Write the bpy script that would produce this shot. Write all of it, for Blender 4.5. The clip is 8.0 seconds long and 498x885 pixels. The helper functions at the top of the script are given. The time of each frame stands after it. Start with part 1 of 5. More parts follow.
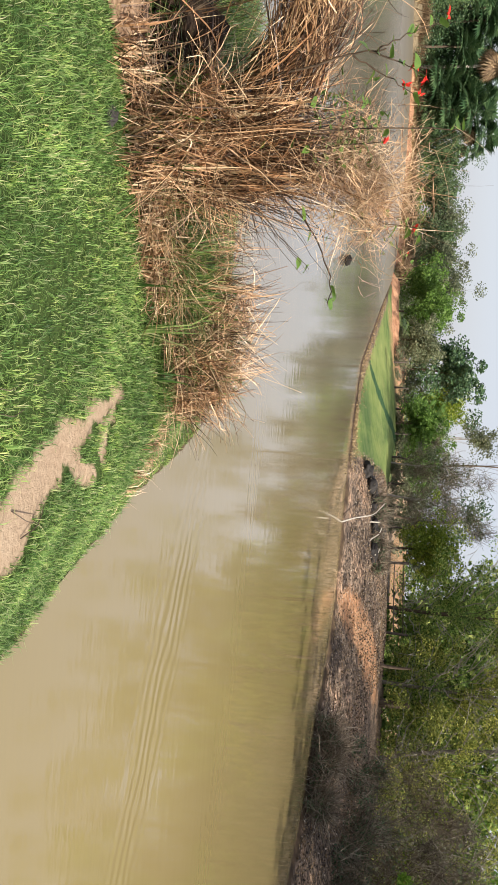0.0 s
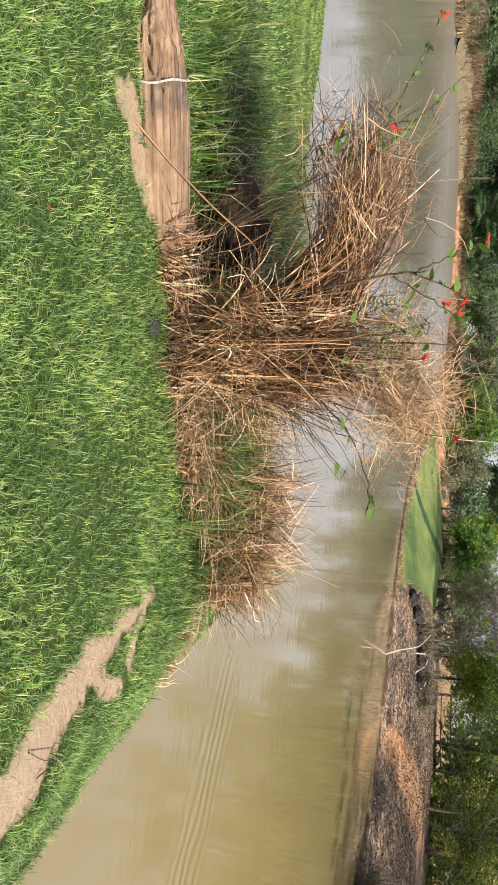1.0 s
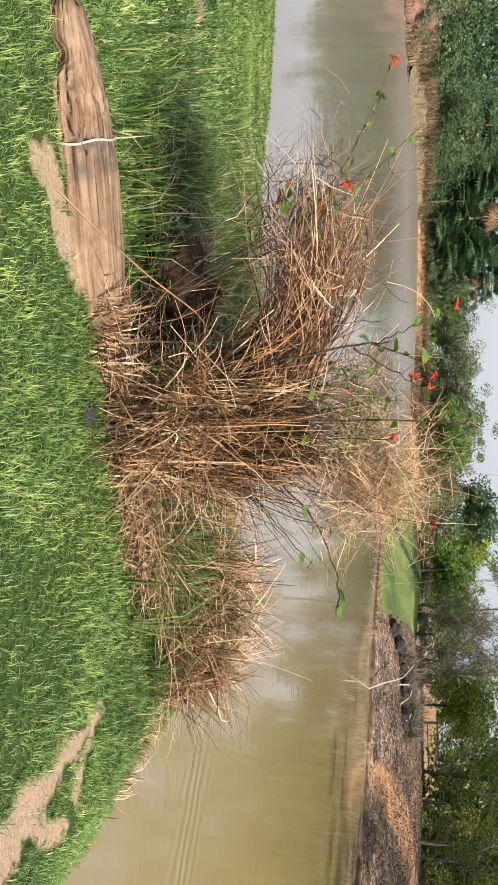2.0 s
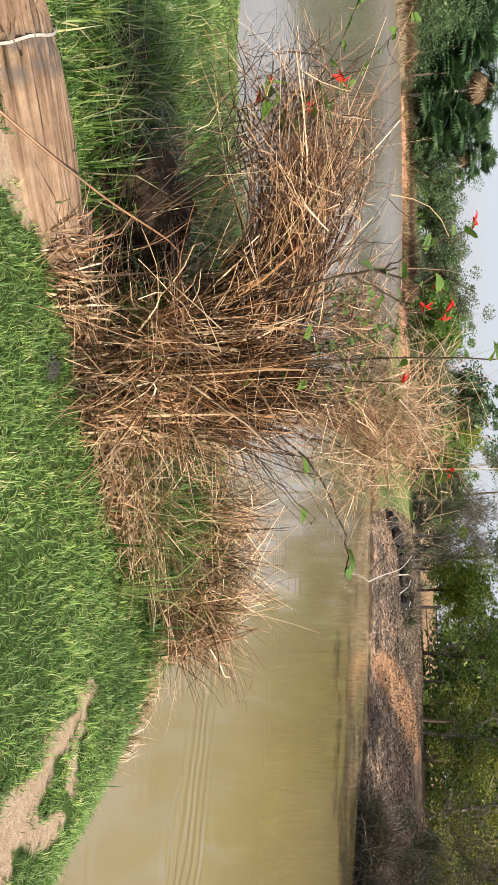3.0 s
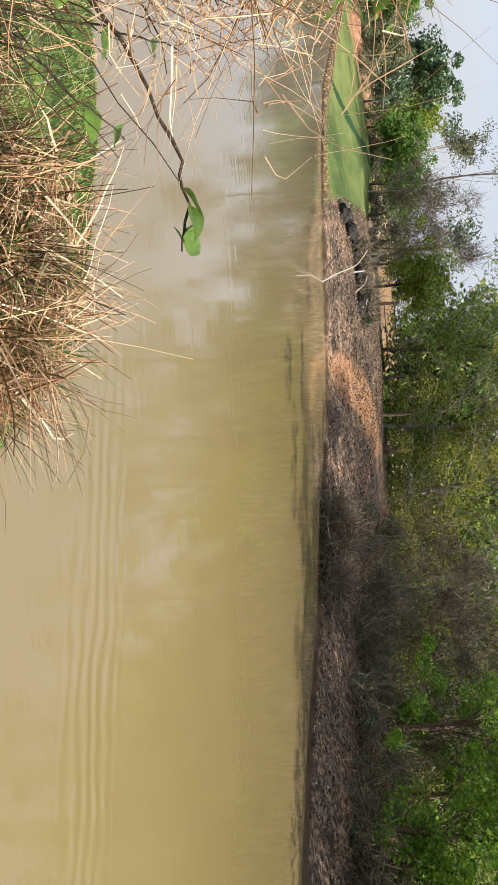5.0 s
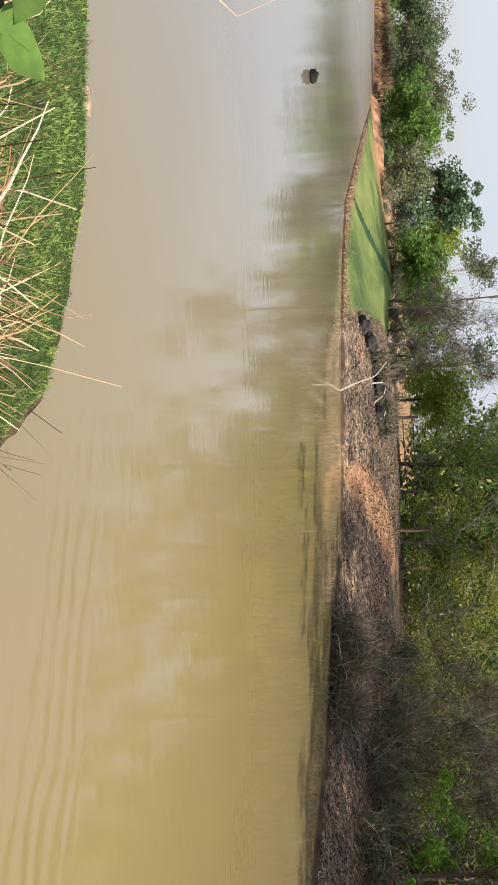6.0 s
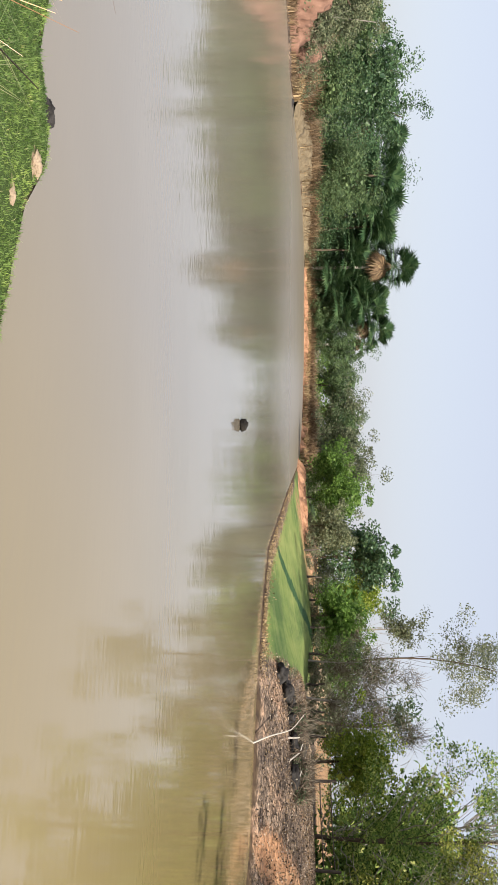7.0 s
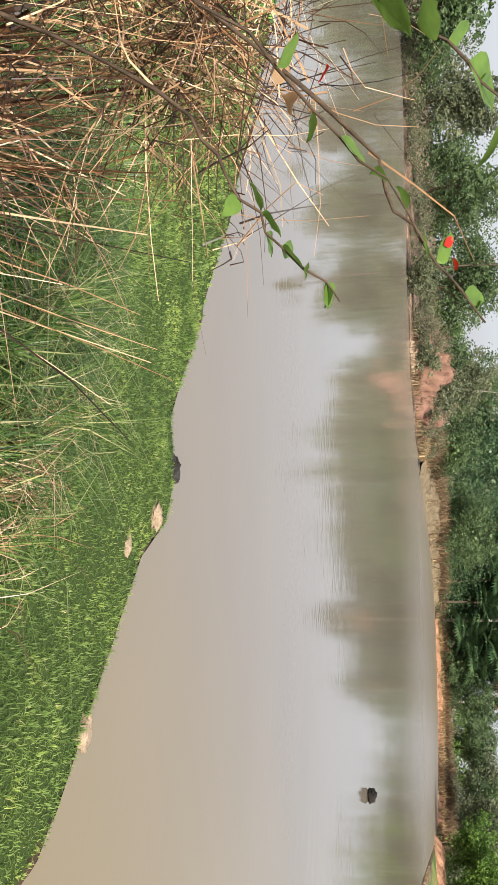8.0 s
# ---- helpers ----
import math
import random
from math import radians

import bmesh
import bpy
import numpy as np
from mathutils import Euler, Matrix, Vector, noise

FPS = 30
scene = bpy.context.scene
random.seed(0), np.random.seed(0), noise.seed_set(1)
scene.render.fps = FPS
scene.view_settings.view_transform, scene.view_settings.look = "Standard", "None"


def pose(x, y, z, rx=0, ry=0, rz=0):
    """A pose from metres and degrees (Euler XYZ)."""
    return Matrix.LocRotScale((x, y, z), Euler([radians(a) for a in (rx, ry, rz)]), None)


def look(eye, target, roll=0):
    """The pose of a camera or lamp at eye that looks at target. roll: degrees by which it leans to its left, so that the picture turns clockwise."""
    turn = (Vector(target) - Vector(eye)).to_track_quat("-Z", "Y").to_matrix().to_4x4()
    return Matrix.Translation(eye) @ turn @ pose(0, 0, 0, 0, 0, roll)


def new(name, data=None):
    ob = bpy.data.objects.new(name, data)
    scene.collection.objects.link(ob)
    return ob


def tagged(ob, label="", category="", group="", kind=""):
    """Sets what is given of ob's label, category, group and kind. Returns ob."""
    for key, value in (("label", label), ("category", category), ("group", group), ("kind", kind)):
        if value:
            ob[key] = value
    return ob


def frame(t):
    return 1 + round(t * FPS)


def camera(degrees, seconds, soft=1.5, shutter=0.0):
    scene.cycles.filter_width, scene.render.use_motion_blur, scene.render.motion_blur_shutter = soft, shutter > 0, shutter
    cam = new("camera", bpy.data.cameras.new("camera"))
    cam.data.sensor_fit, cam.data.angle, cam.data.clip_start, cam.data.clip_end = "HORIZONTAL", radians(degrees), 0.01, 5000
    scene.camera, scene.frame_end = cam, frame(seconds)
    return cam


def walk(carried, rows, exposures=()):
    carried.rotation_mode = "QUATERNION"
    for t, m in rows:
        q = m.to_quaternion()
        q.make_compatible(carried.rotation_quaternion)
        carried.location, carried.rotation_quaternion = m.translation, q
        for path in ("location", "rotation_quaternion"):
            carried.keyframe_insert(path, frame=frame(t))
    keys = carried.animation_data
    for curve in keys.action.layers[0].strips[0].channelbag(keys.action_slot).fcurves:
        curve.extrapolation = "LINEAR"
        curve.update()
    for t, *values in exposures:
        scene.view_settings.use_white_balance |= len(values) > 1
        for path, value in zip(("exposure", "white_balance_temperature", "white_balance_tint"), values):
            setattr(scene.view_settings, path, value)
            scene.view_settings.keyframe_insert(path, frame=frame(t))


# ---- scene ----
# ------------------------------------------------------------ camera
cam = camera(32.83, 8.0, soft=1.4)
PATH = [
    (0, (0.001, 0.000, 1.804), (0.001, 1.968, 1.444), 93.86),
    (0.5, (-0.209, 0.041, 1.809), (-0.340, 1.997, 1.414), 94.32),
    (1, (-0.458, 0.072, 1.801), (-0.709, 1.997, 1.320), 93.63),
    (1.5, (-0.628, 0.196, 1.787), (-0.981, 2.101, 1.292), 92.08),
    (1.7, (-0.696, 0.304, 1.790), (-1.047, 2.220, 1.339), 91.22),
    (2.8, (-0.996, 0.752, 1.711), (-1.171, 2.703, 1.310), 88.93),
    (3, (-1.041, 0.845, 1.693), (-1.113, 2.803, 1.291), 89.11),
    (3.5, (-1.051, 1.273, 1.676), (-0.950, 3.244, 1.351), 91.01),
    (4, (-0.982, 1.643, 1.730), (-0.680, 3.599, 1.446), 89.37),
    (4.2, (-0.958, 1.835, 1.723), (-0.525, 3.765, 1.430), 87.75),
    (5.3, (-0.689, 2.701, 1.747), (-0.080, 4.577, 1.418), 88.10),
    (5.5, (-0.633, 2.823, 1.747), (-0.100, 4.722, 1.419), 88.95),
    (6, (-0.455, 3.252, 1.730), (-0.113, 5.190, 1.372), 88.72),
    (6.5, (-0.364, 3.556, 1.741), (-0.314, 5.527, 1.406), 87.38),
    (7, (-0.189, 3.914, 1.747), (-0.652, 5.852, 1.580), 90.00),
    (7.5, (-0.220, 4.089, 1.755), (-1.069, 5.872, 1.435), 89.70),
    (8, (-0.407, 4.260, 1.742), (-1.583, 5.814, 1.292), 87.67),
]
walk(cam, [(t, look(eye, target, roll)) for t, eye, target, roll in PATH])

# ------------------------------------------------------------ light
SUN_AZ, SUN_EL = radians(133), radians(37)     # azimuth clockwise from +y
world = bpy.data.worlds.new("world")
scene.world = world
world.use_nodes = True
wn = world.node_tree.nodes
sky = wn.new("ShaderNodeTexSky")
sky.sky_type = "NISHITA"
sky.sun_disc = False
sky.sun_elevation, sky.sun_rotation = SUN_EL, SUN_AZ
sky.air_density, sky.dust_density, sky.ozone_density = 1.0, 3.0, 1.5
wn["Background"].inputs[1].default_value = 0.11
haze = wn.new("ShaderNodeMix")          # thin white haze over the whole sky
haze.data_type = "RGBA"
haze.inputs[0].default_value, haze.inputs[7].default_value = 0.6, (5.1, 5.1, 5.7, 1)
world.node_tree.links.new(sky.outputs[0], haze.inputs[6])
world.node_tree.links.new(haze.outputs[2], wn["Background"].inputs[0])
sun_data = bpy.data.lights.new("sun", "SUN")
sun_data.energy, sun_data.angle, sun_data.color = 4.9, radians(0.6), (1.0, 0.94, 0.85)
sun = new("sun", sun_data)
to_sun = Vector((math.sin(SUN_AZ) * math.cos(SUN_EL), math.cos(SUN_AZ) * math.cos(SUN_EL), math.sin(SUN_EL)))
sun.matrix_world = look((0, 0, 40), Vector((0, 0, 40)) - to_sun)
scene.view_settings.exposure = 0.6


# ------------------------------------------------------------ materials
def material(name, rough=0.8, spec=0.3):
    m = bpy.data.materials.new(name)
    m.use_nodes = True
    b = m.node_tree.nodes["Principled BSDF"]
    b.inputs["Roughness"].default_value = rough
    b.inputs["Specular IOR Level"].default_value = spec
    return m, m.node_tree.nodes, m.node_tree.links, b


def noise_tex(n, l, scale, detail=4.0, rough=0.6, stretch=None):
    geo = n.new("ShaderNodeNewGeometry")
    t = n.new("ShaderNodeTexNoise")
    t.inputs["Scale"].default_value, t.inputs["Detail"].default_value, t.inputs["Roughness"].default_value = scale, detail, rough
    if stretch:
        mp = n.new("ShaderNodeMapping")
        mp.inputs["Scale"].default_value = stretch
        l.new(geo.outputs["Position"], mp.inputs[0])
        l.new(mp.outputs[0], t.inputs["Vector"])
    else:
        l.new(geo.outputs["Position"], t.inputs["Vector"])
    return t.outputs["Fac"]


def ramp(n, l, fac, *stops):
    r = n.new("ShaderNodeValToRGB")
    e = r.color_ramp.elements
    while len(e) < len(stops):
        e.new(0.5)
    for k, (pos, col) in enumerate(stops):
        e[k].position, e[k].color = pos, (*col, 1)
    l.new(fac, r.inputs[0])
    return r.outputs[0]


def mix(n, l, fac, a, b, mode="MIX"):
    m = n.new("ShaderNodeMix")
    m.data_type, m.blend_type = "RGBA", mode
    for sock, v in ((m.inputs[0], fac), (m.inputs[6], a), (m.inputs[7], b)):
        if isinstance(v, (int, float)):
            sock.default_value = v
        elif isinstance(v, tuple):
            sock.default_value = (*v, 1)
        else:
            l.new(v, sock)
    return m.outputs[2]


def bump(n, l, b, height, strength=0.4, distance=0.02):
    k = n.new("ShaderNodeBump")
    k.inputs["Strength"].default_value, k.inputs["Distance"].default_value = strength, distance
    l.new(height, k.inputs["Height"])
    l.new(k.outputs[0], b.inputs["Normal"])


def island(n):
    return n.new("ShaderNodeNewGeometry").outputs["Random Per Island"]


def foliage(name, stops, sheer=0.3, rough=0.55, patch=0.6, spec=0.3, depth=0.55, tuft=0.0):
    """Leaves, blades and straws: each piece takes its own tone, patches vary over the plant, light comes through."""
    m, n, l, b = material(name, rough, spec)
    c = ramp(n, l, island(n), *stops)
    v = noise_tex(n, l, patch, 2.0)
    c = mix(n, l, depth, c, ramp(n, l, v, (0.3, (0.55, 0.6, 0.58)), (0.7, (1.35, 1.25, 1.15))), "MULTIPLY")
    if tuft:
        c = mix(n, l, 0.8, c, ramp(n, l, noise_tex(n, l, tuft, 3.0, 0.6), (0.36, (0.55, 0.63, 0.58)), (0.52, (1.0, 1.0, 1.0)), (0.66, (1.5, 1.35, 1.2))), "MULTIPLY")
    l.new(c, b.inputs["Base Color"])
    if sheer:
        tr = n.new("ShaderNodeBsdfTranslucent")
        l.new(c, tr.inputs[0])
        ms = n.new("ShaderNodeMixShader")
        ms.inputs[0].default_value = sheer
        l.new(b.outputs[0], ms.inputs[1])
        l.new(tr.outputs[0], ms.inputs[2])
        l.new(ms.outputs[0], n["Material Output"].inputs[0])
    return m


def woody(name, dark, light, scale=12.0, stretch=(1, 1, 0.15)):
    m, n, l, b = material(name, 0.85, 0.2)
    f = noise_tex(n, l, scale, 5.0, 0.65, stretch)
    c = ramp(n, l, f, (0.3, dark), (0.7, light))
    l.new(c, b.inputs["Base Color"])
    bump(n, l, b, f, 0.6, 0.02)
    return m


LAWN = foliage("lawn_blades", ((0.0, (0.055, 0.135, 0.035)), (0.35, (0.18, 0.33, 0.09)), (0.7, (0.345, 0.51, 0.16)), (0.93, (0.53, 0.62, 0.28)), (1.0, (0.68, 0.62, 0.4))), 0.4, 0.5, 1.7, 0.3, 0.9, 9.0)
SHORE_LAWN = foliage("shore_lawn", ((0.0, (0.14, 0.22, 0.06)), (0.5, (0.22, 0.34, 0.09)), (0.95, (0.31, 0.42, 0.14)), (1.0, (0.5, 0.48, 0.26))), 0.4, 0.55, 1.3, 0.25, 0.9, 6.0)
TALL = foliage("tall_grass", ((0.0, (0.03, 0.075, 0.016)), (0.55, (0.11, 0.205, 0.045)), (0.82, (0.25, 0.33, 0.1)), (1.0, (0.62, 0.54, 0.33))), 0.35, 0.42, 2.0, 0.4, 0.55, 7.0)
STRAW = foliage("dry_straw", ((0.0, (0.022, 0.011, 0.006)), (0.4, (0.095, 0.044, 0.022)), (0.62, (0.34, 0.18, 0.09)), (0.84, (0.72, 0.46, 0.27)), (1.0, (0.9, 0.69, 0.46))), 0.15, 0.4, 6.0, 0.5, 0.85)
PALE_STRAW = foliage("pale_straw", ((0.0, (0.12, 0.058, 0.03)), (0.4, (0.49, 0.295, 0.165)), (1.0, (0.9, 0.69, 0.47))), 0.15, 0.45, 6.0, 0.4, 0.7)
DEAD_LEAF = foliage("dead_leaf", ((0.0, (0.4, 0.22, 0.11)), (1.0, (0.62, 0.4, 0.23))), 0.3, 0.6, 30.0)
SHRUB_LEAF = foliage("shrub_leaf", ((0.0, (0.07, 0.14, 0.028)), (0.6, (0.16, 0.28, 0.055)), (1.0, (0.3, 0.42, 0.12))), 0.45, 0.4, 45.0, 0.5)
PETAL = foliage("red_petal", ((0.0, (0.55, 0.015, 0.012)), (1.0, (0.8, 0.05, 0.03))), 0.3, 0.5, 5.0)
LEAF_MID = foliage("leaf_mid_green", ((0.0, (0.060, 0.128, 0.020)), (0.6, (0.128, 0.238, 0.043)), (1.0, (0.221, 0.340, 0.085))), 0.3, 0.5, 0.5)
LEAF_BRIGHT = foliage("leaf_bright_green", ((0.0, (0.09, 0.2, 0.022)), (0.6, (0.2, 0.4, 0.045)), (1.0, (0.4, 0.56, 0.1))), 0.35, 0.5, 0.5)
LEAF_YELLOW = foliage("leaf_yellow_green", ((0.0, (0.105, 0.165, 0.018)), (0.6, (0.240, 0.330, 0.038)), (1.0, (0.450, 0.495, 0.090))), 0.35, 0.5, 0.5)
# sunlight on the leaves is put into these two colours, brighter than plain foliage
LEAF_SUN = foliage("leaf_sunlit_green", ((0.0, (0.045, 0.095, 0.024)), (0.5, (0.21, 0.345, 0.085)), (0.85, (0.44, 0.55, 0.15)), (1.0, (0.6, 0.62, 0.22))), 0.5, 0.5, 0.45, 0.3, 0.8)
LEAF_SUN_YELLOW = foliage("leaf_sunlit_yellow", ((0.0, (0.065, 0.095, 0.022)), (0.5, (0.29, 0.335, 0.075)), (0.85, (0.54, 0.56, 0.14)), (1.0, (0.66, 0.64, 0.2))), 0.5, 0.5, 0.45, 0.3, 0.8)
LEAF_FAR = foliage("leaf_far_green", ((0.0, (0.045, 0.085, 0.034)), (0.6, (0.1, 0.16, 0.065)), (1.0, (0.17, 0.235, 0.1))), 0.25, 0.5, 0.3)
LEAF_FAR_GREY = foliage("leaf_far_grey", ((0.0, (0.07, 0.095, 0.05)), (0.6, (0.15, 0.175, 0.095)), (1.0, (0.25, 0.27, 0.16))), 0.25, 0.6, 0.3)
LEAF_DARK = foliage("leaf_dark_green", ((0.0, (0.032, 0.075, 0.034)), (0.6, (0.075, 0.145, 0.062)), (1.0, (0.14, 0.215, 0.095))), 0.2, 0.4, 0.4, 0.4)
LEAF_GREY = foliage("leaf_grey_green", ((0.0, (0.090, 0.112, 0.060)), (0.6, (0.180, 0.210, 0.112)), (1.0, (0.300, 0.315, 0.195))), 0.25, 0.6, 0.5)
TWIG_GREY = foliage("dry_twigs", ((0.0, (0.072, 0.054, 0.036)), (0.6, (0.180, 0.144, 0.102)), (1.0, (0.360, 0.312, 0.240))), 0.0, 0.8, 0.7)
REED = foliage("dry_reed", ((0.0, (0.169, 0.117, 0.058)), (0.6, (0.351, 0.247, 0.130)), (1.0, (0.546, 0.416, 0.234))), 0.15, 0.7, 0.25)
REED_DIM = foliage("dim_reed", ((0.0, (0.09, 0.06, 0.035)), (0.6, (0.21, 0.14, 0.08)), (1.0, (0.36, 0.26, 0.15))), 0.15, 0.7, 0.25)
DARK_LITTER = foliage("dark_litter", ((0.0, (0.02, 0.016, 0.013)), (1.0, (0.09, 0.068, 0.052))), 0.0, 0.8, 0.5)
PALE_LITTER = foliage("pale_litter", ((0.0, (0.26, 0.2, 0.15)), (1.0, (0.56, 0.47, 0.38))), 0.1, 0.7, 0.5)
BARK = woody("brown_bark", (0.05, 0.035, 0.025), (0.16, 0.12, 0.085))
BARK_MID = woody("grey_bark", (0.09, 0.075, 0.055), (0.3, 0.27, 0.22))
BARK_PALE = woody("pale_bark", (0.25, 0.22, 0.18), (0.5, 0.46, 0.4))
STEM = woody("shrub_stem", (0.035, 0.025, 0.018), (0.13, 0.09, 0.06), 60.0)


def log_material():
    m, n, l, b = material("weathered_log_wood", 0.85, 0.2)
    f = noise_tex(n, l, 9.0, 6.0, 0.7)
    t = n.new("ShaderNodeTexCoord")
    mp = n.new("ShaderNodeMapping")
    mp.inputs["Scale"].default_value = (0.9, 13, 13)
    l.new(t.outputs["Object"], mp.inputs[0])
    g = n.new("ShaderNodeTexNoise")
    g.inputs["Scale"].default_value, g.inputs["Detail"].default_value = 2.2, 7.0
    l.new(mp.outputs[0], g.inputs["Vector"])
    c = ramp(n, l, g.outputs[0], (0.33, (0.03, 0.019, 0.012)), (0.385, (0.175, 0.113, 0.07)), (0.52, (0.265, 0.178, 0.114)), (0.75, (0.35, 0.25, 0.168)))
    c = mix(n, l, 0.5, c, ramp(n, l, f, (0.38, (0.5, 0.42, 0.38)), (0.62, (1.25, 1.22, 1.2))), "MULTIPLY")
    sx = n.new("ShaderNodeSeparateXYZ")
    l.new(t.outputs["Object"], sx.inputs[0])
    stain = ramp(n, l, sx.outputs["X"], (0.40, (0, 0, 0)), (0.46, (1, 1, 1)), (0.55, (1, 1, 1)), (0.6, (0, 0, 0)))
    c = mix(n, l, mix(n, l, 1.0, stain, ramp(n, l, noise_tex(n, l, 14.0, 4.0), (0.42, (0, 0, 0)), (0.6, (0.75, 0.75, 0.75))), "MULTIPLY"), c, (0.09, 0.075, 0.065))
    l.new(c, b.inputs["Base Color"])
    bump(n, l, b, g.outputs[0], 0.8, 0.04)
    return m


def ground_material():
    m, n, l, b = material("ground", 0.95, 0.1)

    def attr(name):
        a = n.new("ShaderNodeAttribute")
        a.attribute_name = name
        return a.outputs["Fac"]
    fine, mid, big = noise_tex(n, l, 45.0, 5.0, 0.7), noise_tex(n, l, 3.0, 5.0), noise_tex(n, l, 0.35, 4.0)
    lawn = mix(n, l, mid, ramp(n, l, fine, (0.3, (0.03, 0.05, 0.014)), (0.7, (0.065, 0.1, 0.026))), ramp(n, l, fine, (0.3, (0.036, 0.062, 0.016)), (0.7, (0.085, 0.125, 0.034))))
    field = mix(n, l, 0.6, ramp(n, l, noise_tex(n, l, 1.1, 6.0, 0.7, (0.25, 1.6, 1)), (0.3, (0.07, 0.12, 0.03)), (0.5, (0.16, 0.215, 0.06)), (0.72, (0.3, 0.3, 0.12))), ramp(n, l, noise_tex(n, l, 0.13, 5.0, 0.6, (2.2, 0.5, 1)), (0.42, (0.035, 0.075, 0.03)), (0.5, (0.15, 0.2, 0.06)), (0.62, (0.28, 0.3, 0.1))))
    earth = mix(n, l, mid, ramp(n, l, fine, (0.3, (0.3, 0.2, 0.125)), (0.7, (0.46, 0.33, 0.22))), ramp(n, l, fine, (0.3, (0.4, 0.29, 0.19)), (0.7, (0.55, 0.42, 0.29))))
    litter_f = noise_tex(n, l, 7.0, 9.0, 0.85, (0.8, 1.2, 1))
    litter = ramp(n, l, litter_f, (0.4, (0.018, 0.015, 0.013)), (0.49, (0.12, 0.092, 0.07)), (0.58, (0.44, 0.335, 0.245)))
    litter = mix(n, l, 0.85, litter, ramp(n, l, noise_tex(n, l, 0.55, 6.0, 0.7), (0.38, (0.35, 0.34, 0.36)), (0.5, (0.9, 0.85, 0.82)), (0.64, (1.8, 1.5, 1.3))), "MULTIPLY")
    red = mix(n, l, big, ramp(n, l, mid, (0.3, (0.3, 0.135, 0.065)), (0.7, (0.5, 0.26, 0.135))), ramp(n, l, mid, (0.3, (0.4, 0.22, 0.12)), (0.7, (0.6, 0.4, 0.24))))
    red = mix(n, l, 0.8, red, ramp(n, l, litter_f, (0.4, (0.3, 0.3, 0.3)), (0.5, (0.9, 0.9, 0.9)), (0.6, (1.25, 1.2, 1.15))), "MULTIPLY")
    wet = ramp(n, l, mid, (0.3, (0.04, 0.028, 0.02)), (0.7, (0.13, 0.085, 0.05)))
    c = lawn
    rank = ramp(n, l, mid, (0.3, (0.02, 0.055, 0.025)), (0.7, (0.06, 0.12, 0.045)))
    for name, col in (("field", field), ("rank", rank), ("litter", litter), ("red", red), ("bare", earth), ("wet", wet)):
        k = n.new("ShaderNodeMath")
        k.operation = "MULTIPLY_ADD"
        l.new(noise_tex(n, l, 22.0 if name == "bare" else 1.7, 6.0, 0.75), k.inputs[0])
        k.inputs[1].default_value = 0.8
        k.inputs[2].default_value = -0.4
        s = n.new("ShaderNodeMath")
        s.operation = "ADD"
        l.new(attr(name), s.inputs[0])
        l.new(k.outputs[0], s.inputs[1])
        st = n.new("ShaderNodeMapRange")
        st.inputs[1].default_value, st.inputs[2].default_value = 0.4, 0.6
        l.new(s.outputs[0], st.inputs[0])
        c = mix(n, l, st.outputs[0], c, col)
    l.new(c, b.inputs["Base Color"])
    h = mix(n, l, 0.5, fine, litter_f)
    bump(n, l, b, h, 0.7, 0.04)
    return m


